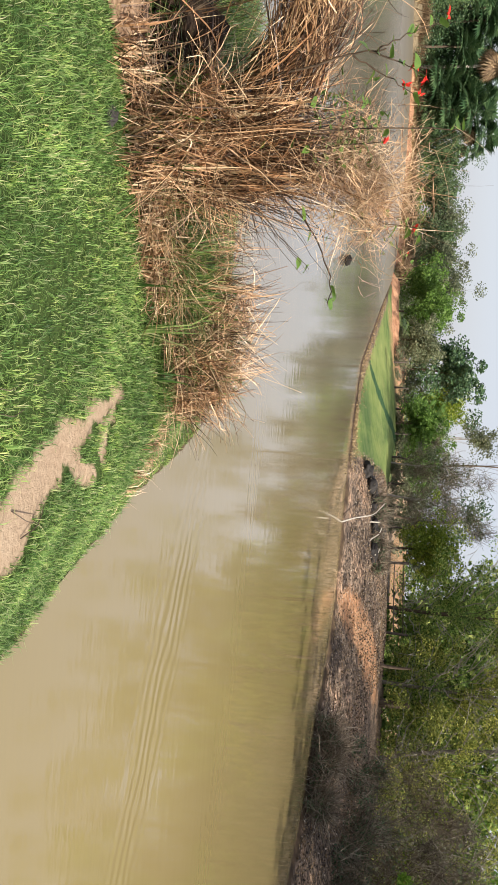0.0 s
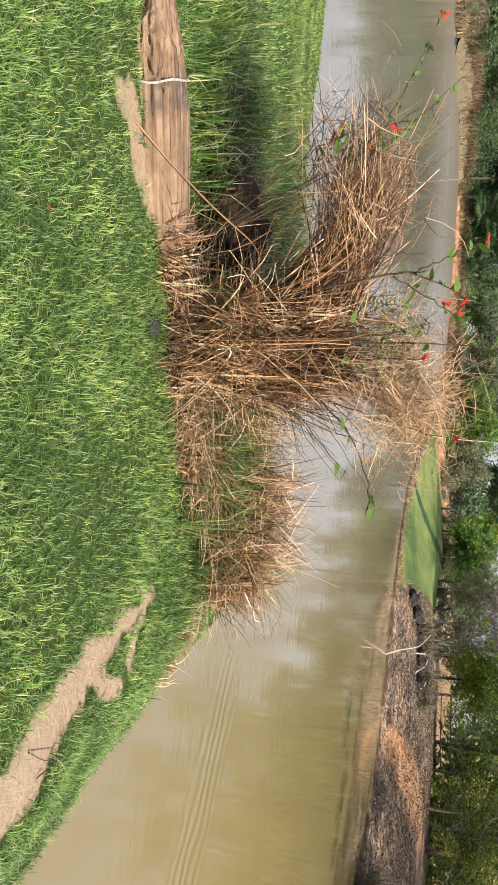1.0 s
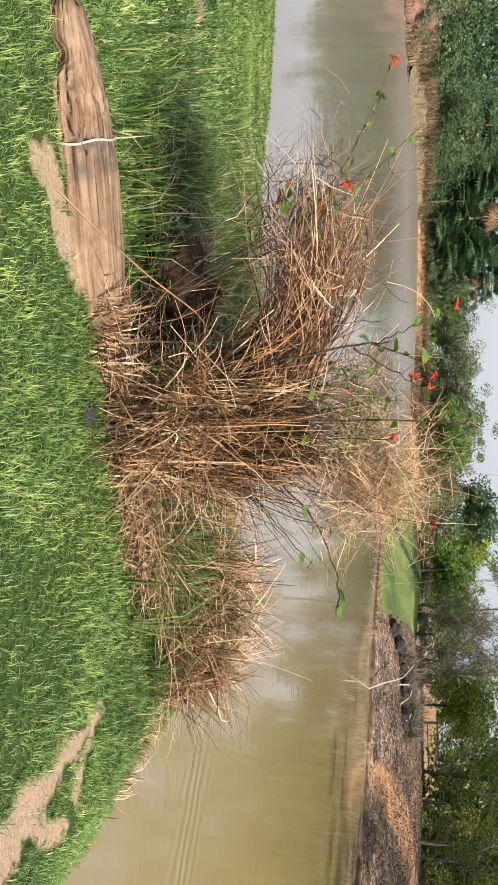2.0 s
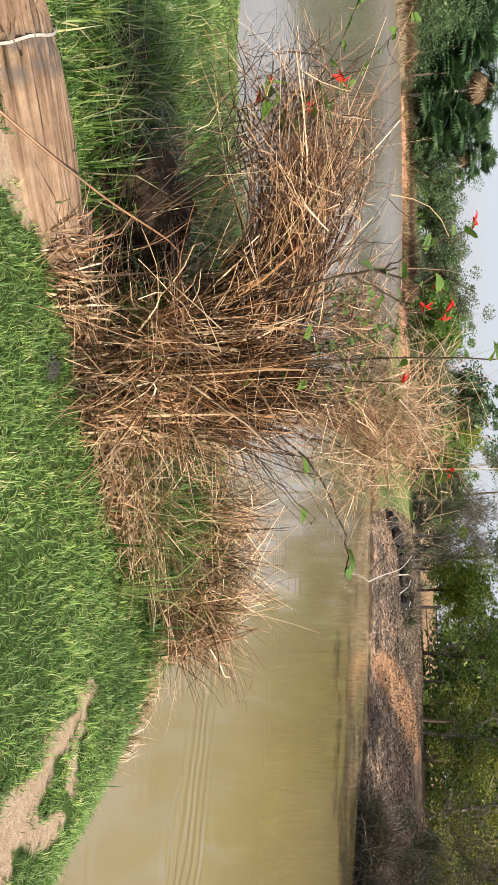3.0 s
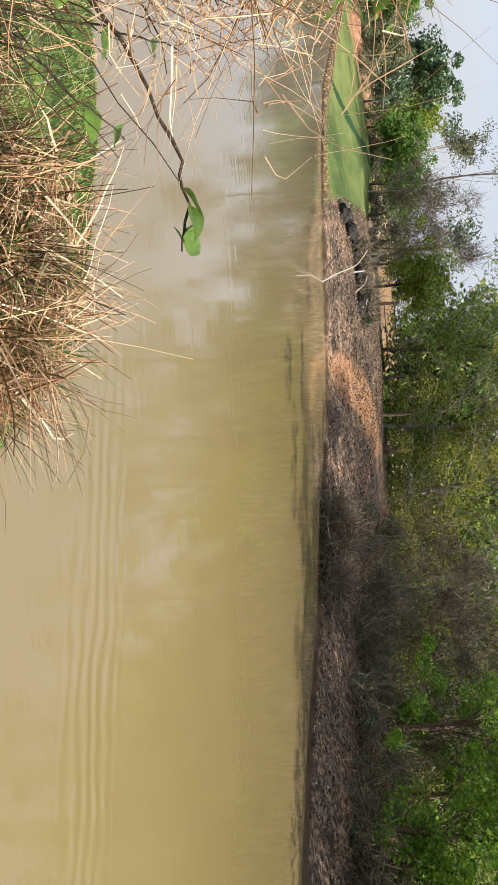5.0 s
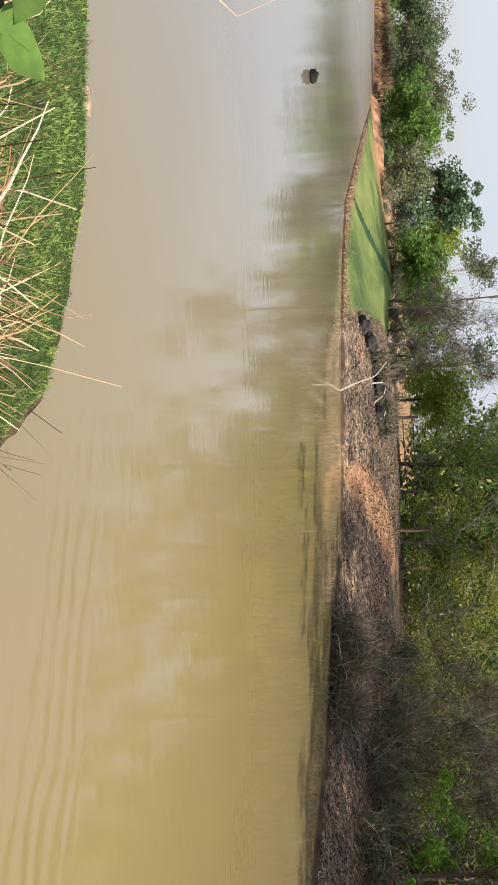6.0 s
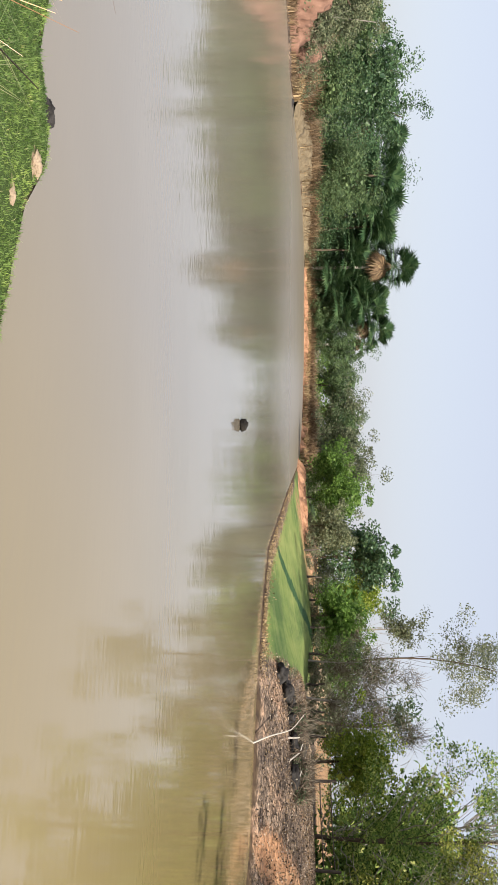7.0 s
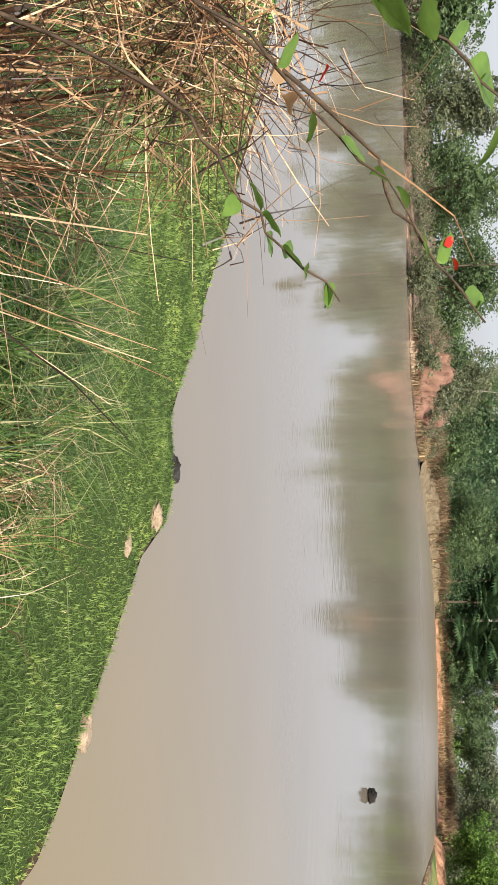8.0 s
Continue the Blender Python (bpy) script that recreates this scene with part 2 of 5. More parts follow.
def water_material():
    m, n, l, b = material("muddy_water", 0.04, 0.5)
    b.inputs["IOR"].default_value = 1.33
    big = noise_tex(n, l, 0.16, 3.0)
    c = ramp(n, l, big, (0.3, (0.235, 0.182, 0.074)), (0.7, (0.272, 0.21, 0.094)))
    sep = n.new("ShaderNodeSeparateXYZ")
    l.new(n.new("ShaderNodeNewGeometry").outputs["Position"], sep.inputs[0])
    # grey of the reflected sky is mixed into the base colour towards the left
    sky_to_mud = n.new("ShaderNodeMapRange")
    sky_to_mud.inputs[1].default_value, sky_to_mud.inputs[2].default_value = -3.5, 2.5
    l.new(sep.outputs["X"], sky_to_mud.inputs[0])
    c = mix(n, l, sky_to_mud.outputs[0], ramp(n, l, big, (0.3, (0.2, 0.17, 0.125)), (0.7, (0.235, 0.2, 0.15))), c)
    l.new(c, b.inputs["Base Color"])
    # fine wind ripples come and go in patches
    rip = noise_tex(n, l, 7.0, 2.0, 0.5, (0.5, 1.6, 1))
    swell = noise_tex(n, l, 1.2, 2.0, 0.5)
    patch = ramp(n, l, noise_tex(n, l, 0.22, 2.0), (0.42, (0.06, 0.06, 0.06)), (0.62, (0.8, 0.8, 0.8)))
    h = mix(n, l, 1.0, rip, patch, "MULTIPLY")
    long_rip = noise_tex(n, l, 2.6, 2.0, 0.5, (0.3, 1.9, 1))
    calm = ramp(n, l, noise_tex(n, l, 0.13, 2.0), (0.4, (0.0, 0.0, 0.0)), (0.6, (0.6, 0.6, 0.6)))
    h = mix(n, l, calm, h, long_rip)
    h = mix(n, l, 0.3, h, swell)
    # a few long low ridges of an old wake near the bank
    sub = n.new("ShaderNodeVectorMath")
    sub.operation = "SUBTRACT"
    sub.inputs[1].default_value = (1.75, 6.7, 0)
    l.new(n.new("ShaderNodeNewGeometry").outputs["Position"], sub.inputs[0])
    mp = n.new("ShaderNodeMapping")
    mp.inputs["Rotation"].default_value = (0, 0, radians(-59))
    l.new(sub.outputs[0], mp.inputs[0])
    wv = n.new("ShaderNodeTexWave")
    wv.inputs["Scale"].default_value, wv.inputs["Distortion"].default_value, wv.inputs["Detail Scale"].default_value = 1.7, 6.0, 0.8
    l.new(mp.outputs[0], wv.inputs["Vector"])
    flat = n.new("ShaderNodeVectorMath")
    flat.operation = "MULTIPLY"
    flat.inputs[1].default_value = (2.2, 0.5, 0)
    l.new(mp.outputs[0], flat.inputs[0])
    far_from = n.new("ShaderNodeVectorMath")
    far_from.operation = "LENGTH"
    l.new(flat.outputs[0], far_from.inputs[0])
    near = n.new("ShaderNodeMapRange")
    near.inputs[1].default_value, near.inputs[2].default_value, near.inputs[3].default_value, near.inputs[4].default_value = 0.2, 1.3, 0.8, 0.0
    l.new(far_from.outputs["Value"], near.inputs[0])
    h = mix(n, l, near.outputs[0], h, wv.outputs["Color"])
    # a breeze roughens the strip before the far shore
    def between(axis, lo, hi):
        k = n.new("ShaderNodeMapRange")
        k.interpolation_type = "SMOOTHSTEP"
        k.inputs[1].default_value, k.inputs[2].default_value = lo, hi
        l.new(sep.outputs[axis], k.inputs[0])
        return k.outputs[0]
    breeze = mix(n, l, 1.0, between("Y", 21, 60), between("X", -4, -10), "MULTIPLY")
    light_air = mix(n, l, 1.0, between("Y", 10, 20), between("X", 2, -4), "MULTIPLY")
    air = mix(n, l, 0.88, light_air, breeze)
    rough = n.new("ShaderNodeMapRange")
    rough.inputs[3].default_value, rough.inputs[4].default_value = 0.05, 0.3
    l.new(air, rough.inputs[0])
    l.new(rough.outputs[0], b.inputs["Roughness"])
    bump(n, l, b, h, 0.1, 0.055)
    return m


GROUND, WATER, LOG = ground_material(), water_material(), log_material()
ROCK = woody("dark_rock", (0.012, 0.011, 0.01), (0.06, 0.054, 0.05), 6.0, (1, 1, 1))
RED_EARTH = woody("red_earth", (0.12, 0.062, 0.042), (0.29, 0.165, 0.115), 1.6, (1, 1, 0.5))
ORANGE_EARTH = woody("orange_earth", (0.2, 0.095, 0.05), (0.52, 0.29, 0.17), 1.7, (1, 1, 1.6))
SHORE_MUD = woody("shore_mud", (0.12, 0.09, 0.052), (0.25, 0.195, 0.12), 2.2, (1, 1, 3))
ROT = woody("rotten_wood", (0.05, 0.032, 0.022), (0.22, 0.14, 0.095), 26.0, (1, 1, 1))
TAN_EARTH = woody("tan_earth", (0.25, 0.185, 0.12), (0.42, 0.32, 0.22), 14.0, (1, 1, 1))
# near-black brown that stands for shade deep in the dry grass
CORE = woody("heap_inner_shade", (0.014, 0.009, 0.006), (0.06, 0.037, 0.022), 22.0, (1, 1, 0.3))
FENCE = woody("grey_fence_wood", (0.05, 0.04, 0.035), (0.16, 0.13, 0.1))
WET_STUMP = woody("dark_wet_stump", (0.01, 0.009, 0.008), (0.035, 0.03, 0.025), 9.0, (1, 1, 1))
STICK = woody("pale_dead_stick", (0.4, 0.36, 0.3), (0.66, 0.6, 0.52), 30.0)

# ------------------------------------------------------------ mesh helpers
RNG = np.random.default_rng(7)


def mesh_of(name, verts, faces, mat, smooth=False):
    """A mesh from an array of corners and an array of faces of one size."""
    verts, faces = np.asarray(verts, np.float32), np.asarray(faces, np.int32)
    me = bpy.data.meshes.new(name)
    k = faces.shape[1]
    me.vertices.add(len(verts))
    me.vertices.foreach_set("co", verts.ravel())
    me.loops.add(faces.size)
    me.loops.foreach_set("vertex_index", faces.ravel())
    me.polygons.add(len(faces))
    me.polygons.foreach_set("loop_start", np.arange(0, faces.size, k, dtype=np.int32))
    me.polygons.foreach_set("use_smooth", np.full(len(faces), smooth))
    me.materials.append(mat)
    me.update(calc_edges=True)
    return me


def unit(v):
    return v / np.maximum(np.linalg.norm(v, axis=-1, keepdims=True), 1e-9)


def tubes(points, radii, sides=3):
    """Tubes along (n, k, 3) points with (n, k) radii: corners and quads; the ends run to near nothing or stay open in the ground."""
    p, r = np.asarray(points, float), np.asarray(radii, float)
    n, k, _ = p.shape
    d = unit(np.gradient(p, axis=1))
    ref = unit(RNG.normal(size=(n, 1, 3)))
    u = unit(np.cross(d, ref))
    v = np.cross(d, u)
    a = np.arange(sides) * 2 * math.pi / sides
    ring = p[:, :, None] + r[:, :, None, None] * (u[:, :, None] * np.cos(a)[:, None] + v[:, :, None] * np.sin(a)[:, None])
    idx = np.arange(n * k * sides).reshape(n, k, sides)
    nxt = np.roll(idx, -1, axis=2)
    quads = np.stack([idx[:, :-1], nxt[:, :-1], nxt[:, 1:], idx[:, 1:]], -1).reshape(-1, 4)
    return ring.reshape(-1, 3), quads


def bezier(a, b, c, k=6):
    t = np.linspace(0, 1, k)[None, :, None]
    a, b, c = (np.asarray(x, float)[:, None] for x in (a, b, c))
    return a * (1 - t) ** 2 + 2 * b * t * (1 - t) + c * t * t


def leaf_quads(centres, size, up=0.5, slim=0.5):
    """Small folded leaves: corners and triangles."""
    c = np.asarray(centres, float)
    n = len(c)
    size = np.broadcast_to(size, (n,)) * RNG.uniform(0.6, 1.3, n)
    ax = unit(RNG.normal(size=(n, 3)) * (1, 1, 0.7))
    nm = unit(np.cross(ax, RNG.normal(size=(n, 3))) + (0, 0, up))
    side = unit(np.cross(nm, ax))
    nm = np.cross(ax, side)
    s = size[:, None]
    v = np.stack([c - ax * s * 0.5, c + side * s * slim * 0.5 + nm * s * 0.12, c + ax * s * 0.5, c - side * s * slim * 0.5 + nm * s * 0.12], 1)
    i = np.arange(n)[:, None] * 4
    f = np.concatenate([i + (0, 1, 2), i + (0, 2, 3)])
    return v.reshape(-1, 3), f


def blades(roots, height, width, lean=0.5, bow=0.4, aim=None):
    """Grass blades of two bent segments: corners and triangles."""
    r = np.asarray(roots, float)
    n = len(r)
    h = np.broadcast_to(height, (n,)) * RNG.uniform(0.6, 1.3, n)
    a = RNG.uniform(0, 2 * math.pi, n) if aim is None else np.asarray(aim)
    out = np.stack([np.cos(a), np.sin(a), np.zeros(n)], 1)
    side = np.stack([-np.sin(a), np.cos(a), np.zeros(n)], 1) * (np.broadcast_to(width, (n,)) * RNG.uniform(0.7, 1.3, n))[:, None] * 0.5
    ln = (np.minimum(np.abs(RNG.normal(0, lean, n)), 1.1) * h)[:, None]
    mid = r + out * ln * 0.4 + np.array((0, 0, 1)) * (h * 0.6)[:, None]
    tip = r + out * ln * (1 + bow) + np.array((0, 0, 1)) * (h * np.clip(1 - 0.25 * ln[:, 0] / h, 0.35, 1))[:, None]
    v = np.stack([r - side, r + side, mid - side * 0.8, mid + side * 0.8, tip], 1)
    i = np.arange(n)[:, None] * 5
    f = np.concatenate([i + (0, 1, 3), i + (0, 3, 2), i + (2, 3, 4)])
    return v.reshape(-1, 3), f


def tufted(x, y, per_m2, share, reach):
    """Draws a share of the places together into tufts; gives the places and the way each blade leans, outwards from its tuft."""
    n = len(x)
    step = 1 / math.sqrt(per_m2)
    cx, cy = np.floor(x / step), np.floor(y / step)
    hx, hy = np.modf(np.abs(np.sin(cx * 12.9898 + cy * 78.233) * 43758.5453))[0], np.modf(np.abs(np.sin(cx * 39.346 + cy * 11.135) * 24634.6345))[0]
    mx, my = (cx + hx) * step, (cy + hy) * step
    pull = (RNG.uniform(0, 1, n) < share) * RNG.uniform(1 - reach, 1, n)
    a = np.arctan2(y - my, x - mx) + RNG.normal(0, 0.5, n)
    return x + (mx - x) * pull, y + (my - y) * pull, np.where(pull > 0, a, RNG.uniform(0, 2 * math.pi, n))


def thing(name, label, category, at=(0, 0, 0), group="", kind=""):
    ob = new(name)
    ob.location = at
    return tagged(ob, label, category, group, kind)


def child(name, me, parent, label=""):
    """A mesh in the parent's own space."""
    ob = new(name, me)
    ob.parent = parent
    return tagged(ob, label)


def part(name, bm, mat, parent, label=""):
    me = bpy.data.meshes.new(name)
    bm.to_mesh(me)
    bm.free()
    me.materials.append(mat)
    return child(name, me, parent, label)


# ------------------------------------------------------------ the lie of the land
NEAR_SHORE = [(60, -30), (20, -8), (6, -1.2), (3.2, 0.8), (1.9, 2.2), (1.3, 3.1), (1.05, 3.75), (0.82, 4.45), (0.53, 5.15), (0.32, 5.9), (0.2, 6.4), (0.0, 7.1),
              (-0.5, 7.55), (-1.2, 7.98), (-2.2, 8.22), (-2.7, 8.35), (-3.1, 8.62), (-3.4, 8.55), (-3.7, 8.36), (-4.6, 8.5), (-6, 8.72), (-7.4, 8.8), (-14, 9.2), (-40, 11)]
FAR_SHORE = [(-90, 20), (-60, 34), (-40, 38.5), (-33, 41), (-32.5, 47), (-36, 55), (-39, 66), (-43, 82), (-43, 92), (-31, 93), (-20, 83), (-15, 73), (-8, 48),
             (-4.7, 37), (-3.4, 32.6), (-1.5, 30.2), (0.5, 28.7), (2.5, 27.6), (4.7, 26.8), (6.3, 24.7), (7.3, 22.2), (8.6, 20.3), (9.2, 18), (9.8, 15.9), (10.5, 14.4), (14, 10), (30, 0), (70, -15)]
POND = np.array(NEAR_SHORE + FAR_SHORE, float)


def shore_distance(x, y, line=None):
    """Distance to the pond's edge, positive on land."""
    pts = POND
    p = np.stack([x, y], -1)
    best = np.full(x.shape, 1e9)
    inside = np.zeros(x.shape, bool)
    for a, b in zip(pts, np.roll(pts, -1, axis=0)):
        ab = b - a
        t = np.clip(((p - a) @ ab) / (ab @ ab), 0, 1)
        best = np.minimum(best, np.hypot(*(p - a - t[..., None] * ab).T).T)
        cross = (a[1] > y) != (b[1] > y)
        inside ^= cross & (x < (b[0] - a[0]) * (y - a[1]) / (b[1] - a[1] + 1e-12) + a[0])
    return np.where(inside, -best, best)


def wave(x, y, s, seed=0):
    """Cheap smooth unevenness between about -1 and 1."""
    return (np.sin(x * s + 1.7 * np.sin(y * s * 0.7 + seed) + seed) + np.sin(y * s * 1.3 + 1.3 * np.sin(x * s * 0.9 + 2 * seed) + 2.1 * seed)
            + 0.5 * np.sin((x + y) * s * 2.3 + seed * 3) + 0.5 * np.sin((x - y) * s * 2.9 - seed)) / 3


def smooth(a, b, v):
    t = np.clip((v - a) / (b - a), 0, 1)
    return t * t * (3 - 2 * t)


def land(x, y):
    """Height of the ground."""
    x, y = np.asarray(x, float), np.asarray(y, float)
    d = shore_distance(x, y) + 0.06 * wave(x, y, 5.0, 1) * (np.hypot(x, y - 5) < 15)
    near = (y < 12 - 0.2 * x) & (y < 14)
    low = smooth(5.6, 6.9, y)                      # beyond the heap the bank is low and flat
    steep = 0.36 * smooth(-0.05, 0.85, d) + 0.05 * smooth(0, 0.08, d)
    gentle = 0.05 * smooth(0, 0.1, d) + 0.1 * smooth(0.05, 1.2, d) + 0.26 * smooth(0.8, 3.2, d)
    bank = steep + (gentle - steep) * low + 0.25 * smooth(3, 20, d)
    right = smooth(-2, 3, x)
    far = 0.05 + (0.02 + 0.028 * right) * np.clip(d, 0, 60) + 0.42 * right * smooth(1, 8, d) * smooth(46, 38, y) + (0.35 * right + 0.1) * smooth(0, 3, d)
    far = far + 1.1 * smooth(0.8, 11, d) * (1 - right) * smooth(-30, -17, x) * smooth(120, 90, y)      # the field slopes up from the water
    h = np.where(near, bank + 0.015 * wave(x, y, 2.1, 2) * smooth(0.2, 1, d), far + 0.06 * wave(x, y, 0.8, 3) * smooth(0.5, 3, d))
    return np.where(d < 0, np.maximum(-0.8, 0.45 * d) - 0.01, h)


def on_land(x, y, sink=0.0):
    return (float(x), float(y), float(land(np.array([x]), np.array([y]))[0]) - sink)


def dirt_patch(x, y):
    """Worn bare tracks in the lawn."""
    def streak(ax, ay, bx, by, w0, w1):
        ab = np.array((bx - ax, by - ay))
        t = np.clip(((x - ax) * ab[0] + (y - ay) * ab[1]) / (ab @ ab), 0, 1)
        r = np.hypot(x - ax - t * ab[0], y - ay - t * ab[1])
        return 1 - smooth(0.5, 1.3, r / (w0 + (w1 - w0) * t))
    e = 0.05 * wave(x, y, 17, 4) + 0.02 * wave(x, y, 60, 2) + 0.012 * wave(x, y, 140, 5)
    x, y = x + e, y - e
    v = streak(-0.18, 3.94, 0.05, 3.35, 0.045, 0.085)
    v = np.maximum(v, streak(0.05, 3.35, 0.36, 2.9, 0.1, 0.16))
    v = np.maximum(v, streak(0.2, 3.74, 0.15, 3.36, 0.06, 0.07))
    v = np.maximum(v, streak(-0.12, 3.9, 0.2, 3.72, 0.03, 0.06))
    v = np.maximum(v, streak(0.4, 2.95, 0.7, 2.2, 0.12, 0.2))
    v = np.maximum(v, streak(-2.28, 3.0, -1.95, 3.42, 0.07, 0.1))
    for cx, cy, r in ((-2.54, 7.97, 0.07), (-2.94, 8.28, 0.12), (-1.58, 8.06, 0.13), (-2.75, 7.75, 0.05)):
        v = np.maximum(v, 1 - smooth(0.5, 1.2, np.hypot((x - cx), (y - cy) * 1.3) / r))
    return v


def stretch_axis(lo, hi, fine, growth, ends):
    a = list(np.arange(lo, hi + 1e-6, fine))
    for sign, end, seq in ((1, ends[1], a), (-1, ends[0], a)):
        s, c = fine, (hi if sign > 0 else lo)
        while sign * (end - c) > 0:
            away = abs(c - (hi if sign > 0 else lo))
            s = min(s * growth, 0.03 * away + 0.25 if away < 75 else 0.14 * away)
            c += sign * s
            a.append(c)
    return np.array(sorted(a))


def build_ground():
    xs = stretch_axis(-5.5, 1.6, 0.1, 1.14, (-900, 900))
    ys = stretch_axis(1.8, 9.0, 0.1, 1.14, (-300, 1500))
    gx, gy = np.meshgrid(xs, ys)
    x, y = gx.ravel(), gy.ravel()
    z = land(x, y)
    ny, nx = gx.shape
    idx = np.arange(nx * ny).reshape(ny, nx)
    quads = np.stack([idx[:-1, :-1], idx[:-1, 1:], idx[1:, 1:], idx[1:, :-1]], -1).reshape(-1, 4)
    me = mesh_of("ground", np.stack([x, y, z], 1), quads, GROUND, True)
    d = shore_distance(x, y)
    near = (y < 12 - 0.2 * x) & (y < 14)
    far = ~near
    spots = {
        "bare": np.where(near, dirt_patch(x, y), 0),
        "field": np.where(far, 1, 0) * smooth(3.5, 0.5, x) * smooth(-24, -14, x),
        "litter": np.where(far, np.maximum(smooth(-0.5, 2.5, x + 0.12 * (38 - y)) * smooth(75, 45, y), smooth(-16, -22, x) * 0.8), 0),
        "red": np.where(far, np.maximum(smooth(-18, -24, x) * smooth(-45, -39, x) * smooth(80, 92, y) * smooth(2.4, 1.0, d), smooth(52, 62, y) * smooth(-14, -9, x) * 0.55), 0),
        "wet": smooth(0.16, 0.0, d) * np.where(near & (np.hypot(x, y - 5) < 9), 0.85, 0.0) + np.where(far, smooth(0.9, 0.0, d) * 0.8, 0),
    }
    t = np.clip((y - 37) / 20, 0, 1)
    spots["rank"] = np.where(far, np.exp(-((x + 4.0 - 3.4 * t ** 0.9) / (0.35 + 0.35 * t)) ** 2) * smooth(34, 38, y) * smooth(62, 54, y) * 0.85, 0)
    spots["litter"] = np.maximum(spots["litter"], np.where(far & (y < 60) & (x > -12), smooth(1.3, 0.5, d) * 0.75, 0))
    spots["red"] = np.maximum(spots["red"], np.where(far, 0.62 * np.exp(-((x + 35.4) ** 2 / 7 + (y - 44.6) ** 2 / 6)), 0))
    spots["bare"] = np.maximum(spots["bare"], np.where(far, smooth(-18, -26, x) * smooth(60, 48, y) * 0.3, 0) + np.where(far & (x > 2), smooth(41, 44, y) * smooth(8.6, 6.6, x) * 0.55, 0))
    # diagonal streak of sunlight between the trees, painted as orange ground
    spots["red"] = np.maximum(spots["red"], np.where(far, np.exp(-((x - 6.6 - 0.62 * (y - 30)) ** 2 / (1.9 + 0.25 * np.abs(y - 27)) + (y - 31) ** 2 / 34)) * 0.85, 0))
    for key, v in spots.items():
        a = me.attributes.new(key, "FLOAT", "POINT")
        a.data.foreach_set("value", np.asarray(v, np.float32))
    tagged(new("ground", me), "grassy pond bank with worn bare earth and brown litter", "ground", kind="structure")


def build_water():
    bm = bmesh.new()
    bm.faces.new([bm.verts.new((x, y, 0)) for x, y in POND])
    bmesh.ops.triangulate(bm, faces=bm.faces[:])
    me = bpy.data.meshes.new("water")
    bm.to_mesh(me)
    bm.free()
    me.materials.append(WATER)
    tagged(new("water", me), "murky khaki pond water with faint ripples", "water", kind="structure")


build_ground()
build_water()


# ------------------------------------------------------------ trees
def crown_points(n, h, r, base, rag=0.25, shell=0.55, lumps=26, spread=(0.14, 0.4)):
    """Centres of leaves: many lumps within an uneven egg, gaps between them."""
    u = unit(RNG.normal(size=(lumps, 3)))
    rad = RNG.uniform(shell, 1.0, (lumps, 1)) * (1 + rag * RNG.normal(size=(lumps, 1)))
    mid, half = (h + base) / 2, (h - base) / 2
    c = u * rad * (r, r, half) + (0, 0, mid)
    size = RNG.uniform(*spread, lumps) * min(r, half * 1.2)
    pick = RNG.integers(0, lumps, n)
    p = c[pick] + unit(RNG.normal(size=(n, 3))) * (size[pick] * RNG.uniform(0.1, 1, n) ** 0.5)[:, None] * (1, 1, 0.8)
    p = p[p[:, 2] > 0.12]
    c[:, 2] = np.maximum(c[:, 2], 0.3)
    return p, c


def limb_mesh(h, r, base, tops, trunk_r, mat, lean=0.06):
    """Trunk with limbs that reach the lumps of the crown, one mesh."""
    top = np.array((RNG.normal(0, lean * h), RNG.normal(0, lean * h), h * 0.82))
    bend = np.array((RNG.normal(0, lean * h), RNG.normal(0, lean * h), h * 0.45))
    t = np.linspace(0, 1, 9)[:, None]
    axis = bend * 2 * t * (1 - t) + top * t * t + (0, 0, -0.15) * (1 - t)
    tv, tf = tubes(axis[None], (trunk_r * (1.15 - t[:, 0] * 0.85))[None], 8)
    s = np.clip((tops[:, 2] * 0.62 - 0.1 * h) / (h * 0.82), 0.18, 0.95)
    s = s[:, None]
    root = bend * 2 * s * (1 - s) + top * s * s
    mid = (root + tops) / 2 + (0, 0, 0.08 * h) + RNG.normal(0, 0.04 * h, tops.shape)
    lp = bezier(root, mid, tops, 6)
    lr = trunk_r * RNG.uniform(0.1, 0.26, (len(tops), 1)) * np.linspace(1, 0.2, 6)
    lv, lf = tubes(lp, lr, 5)
    return mesh_of("trunk", np.concatenate([tv, lv]), np.concatenate([tf, lf + len(tv)]), mat, True)


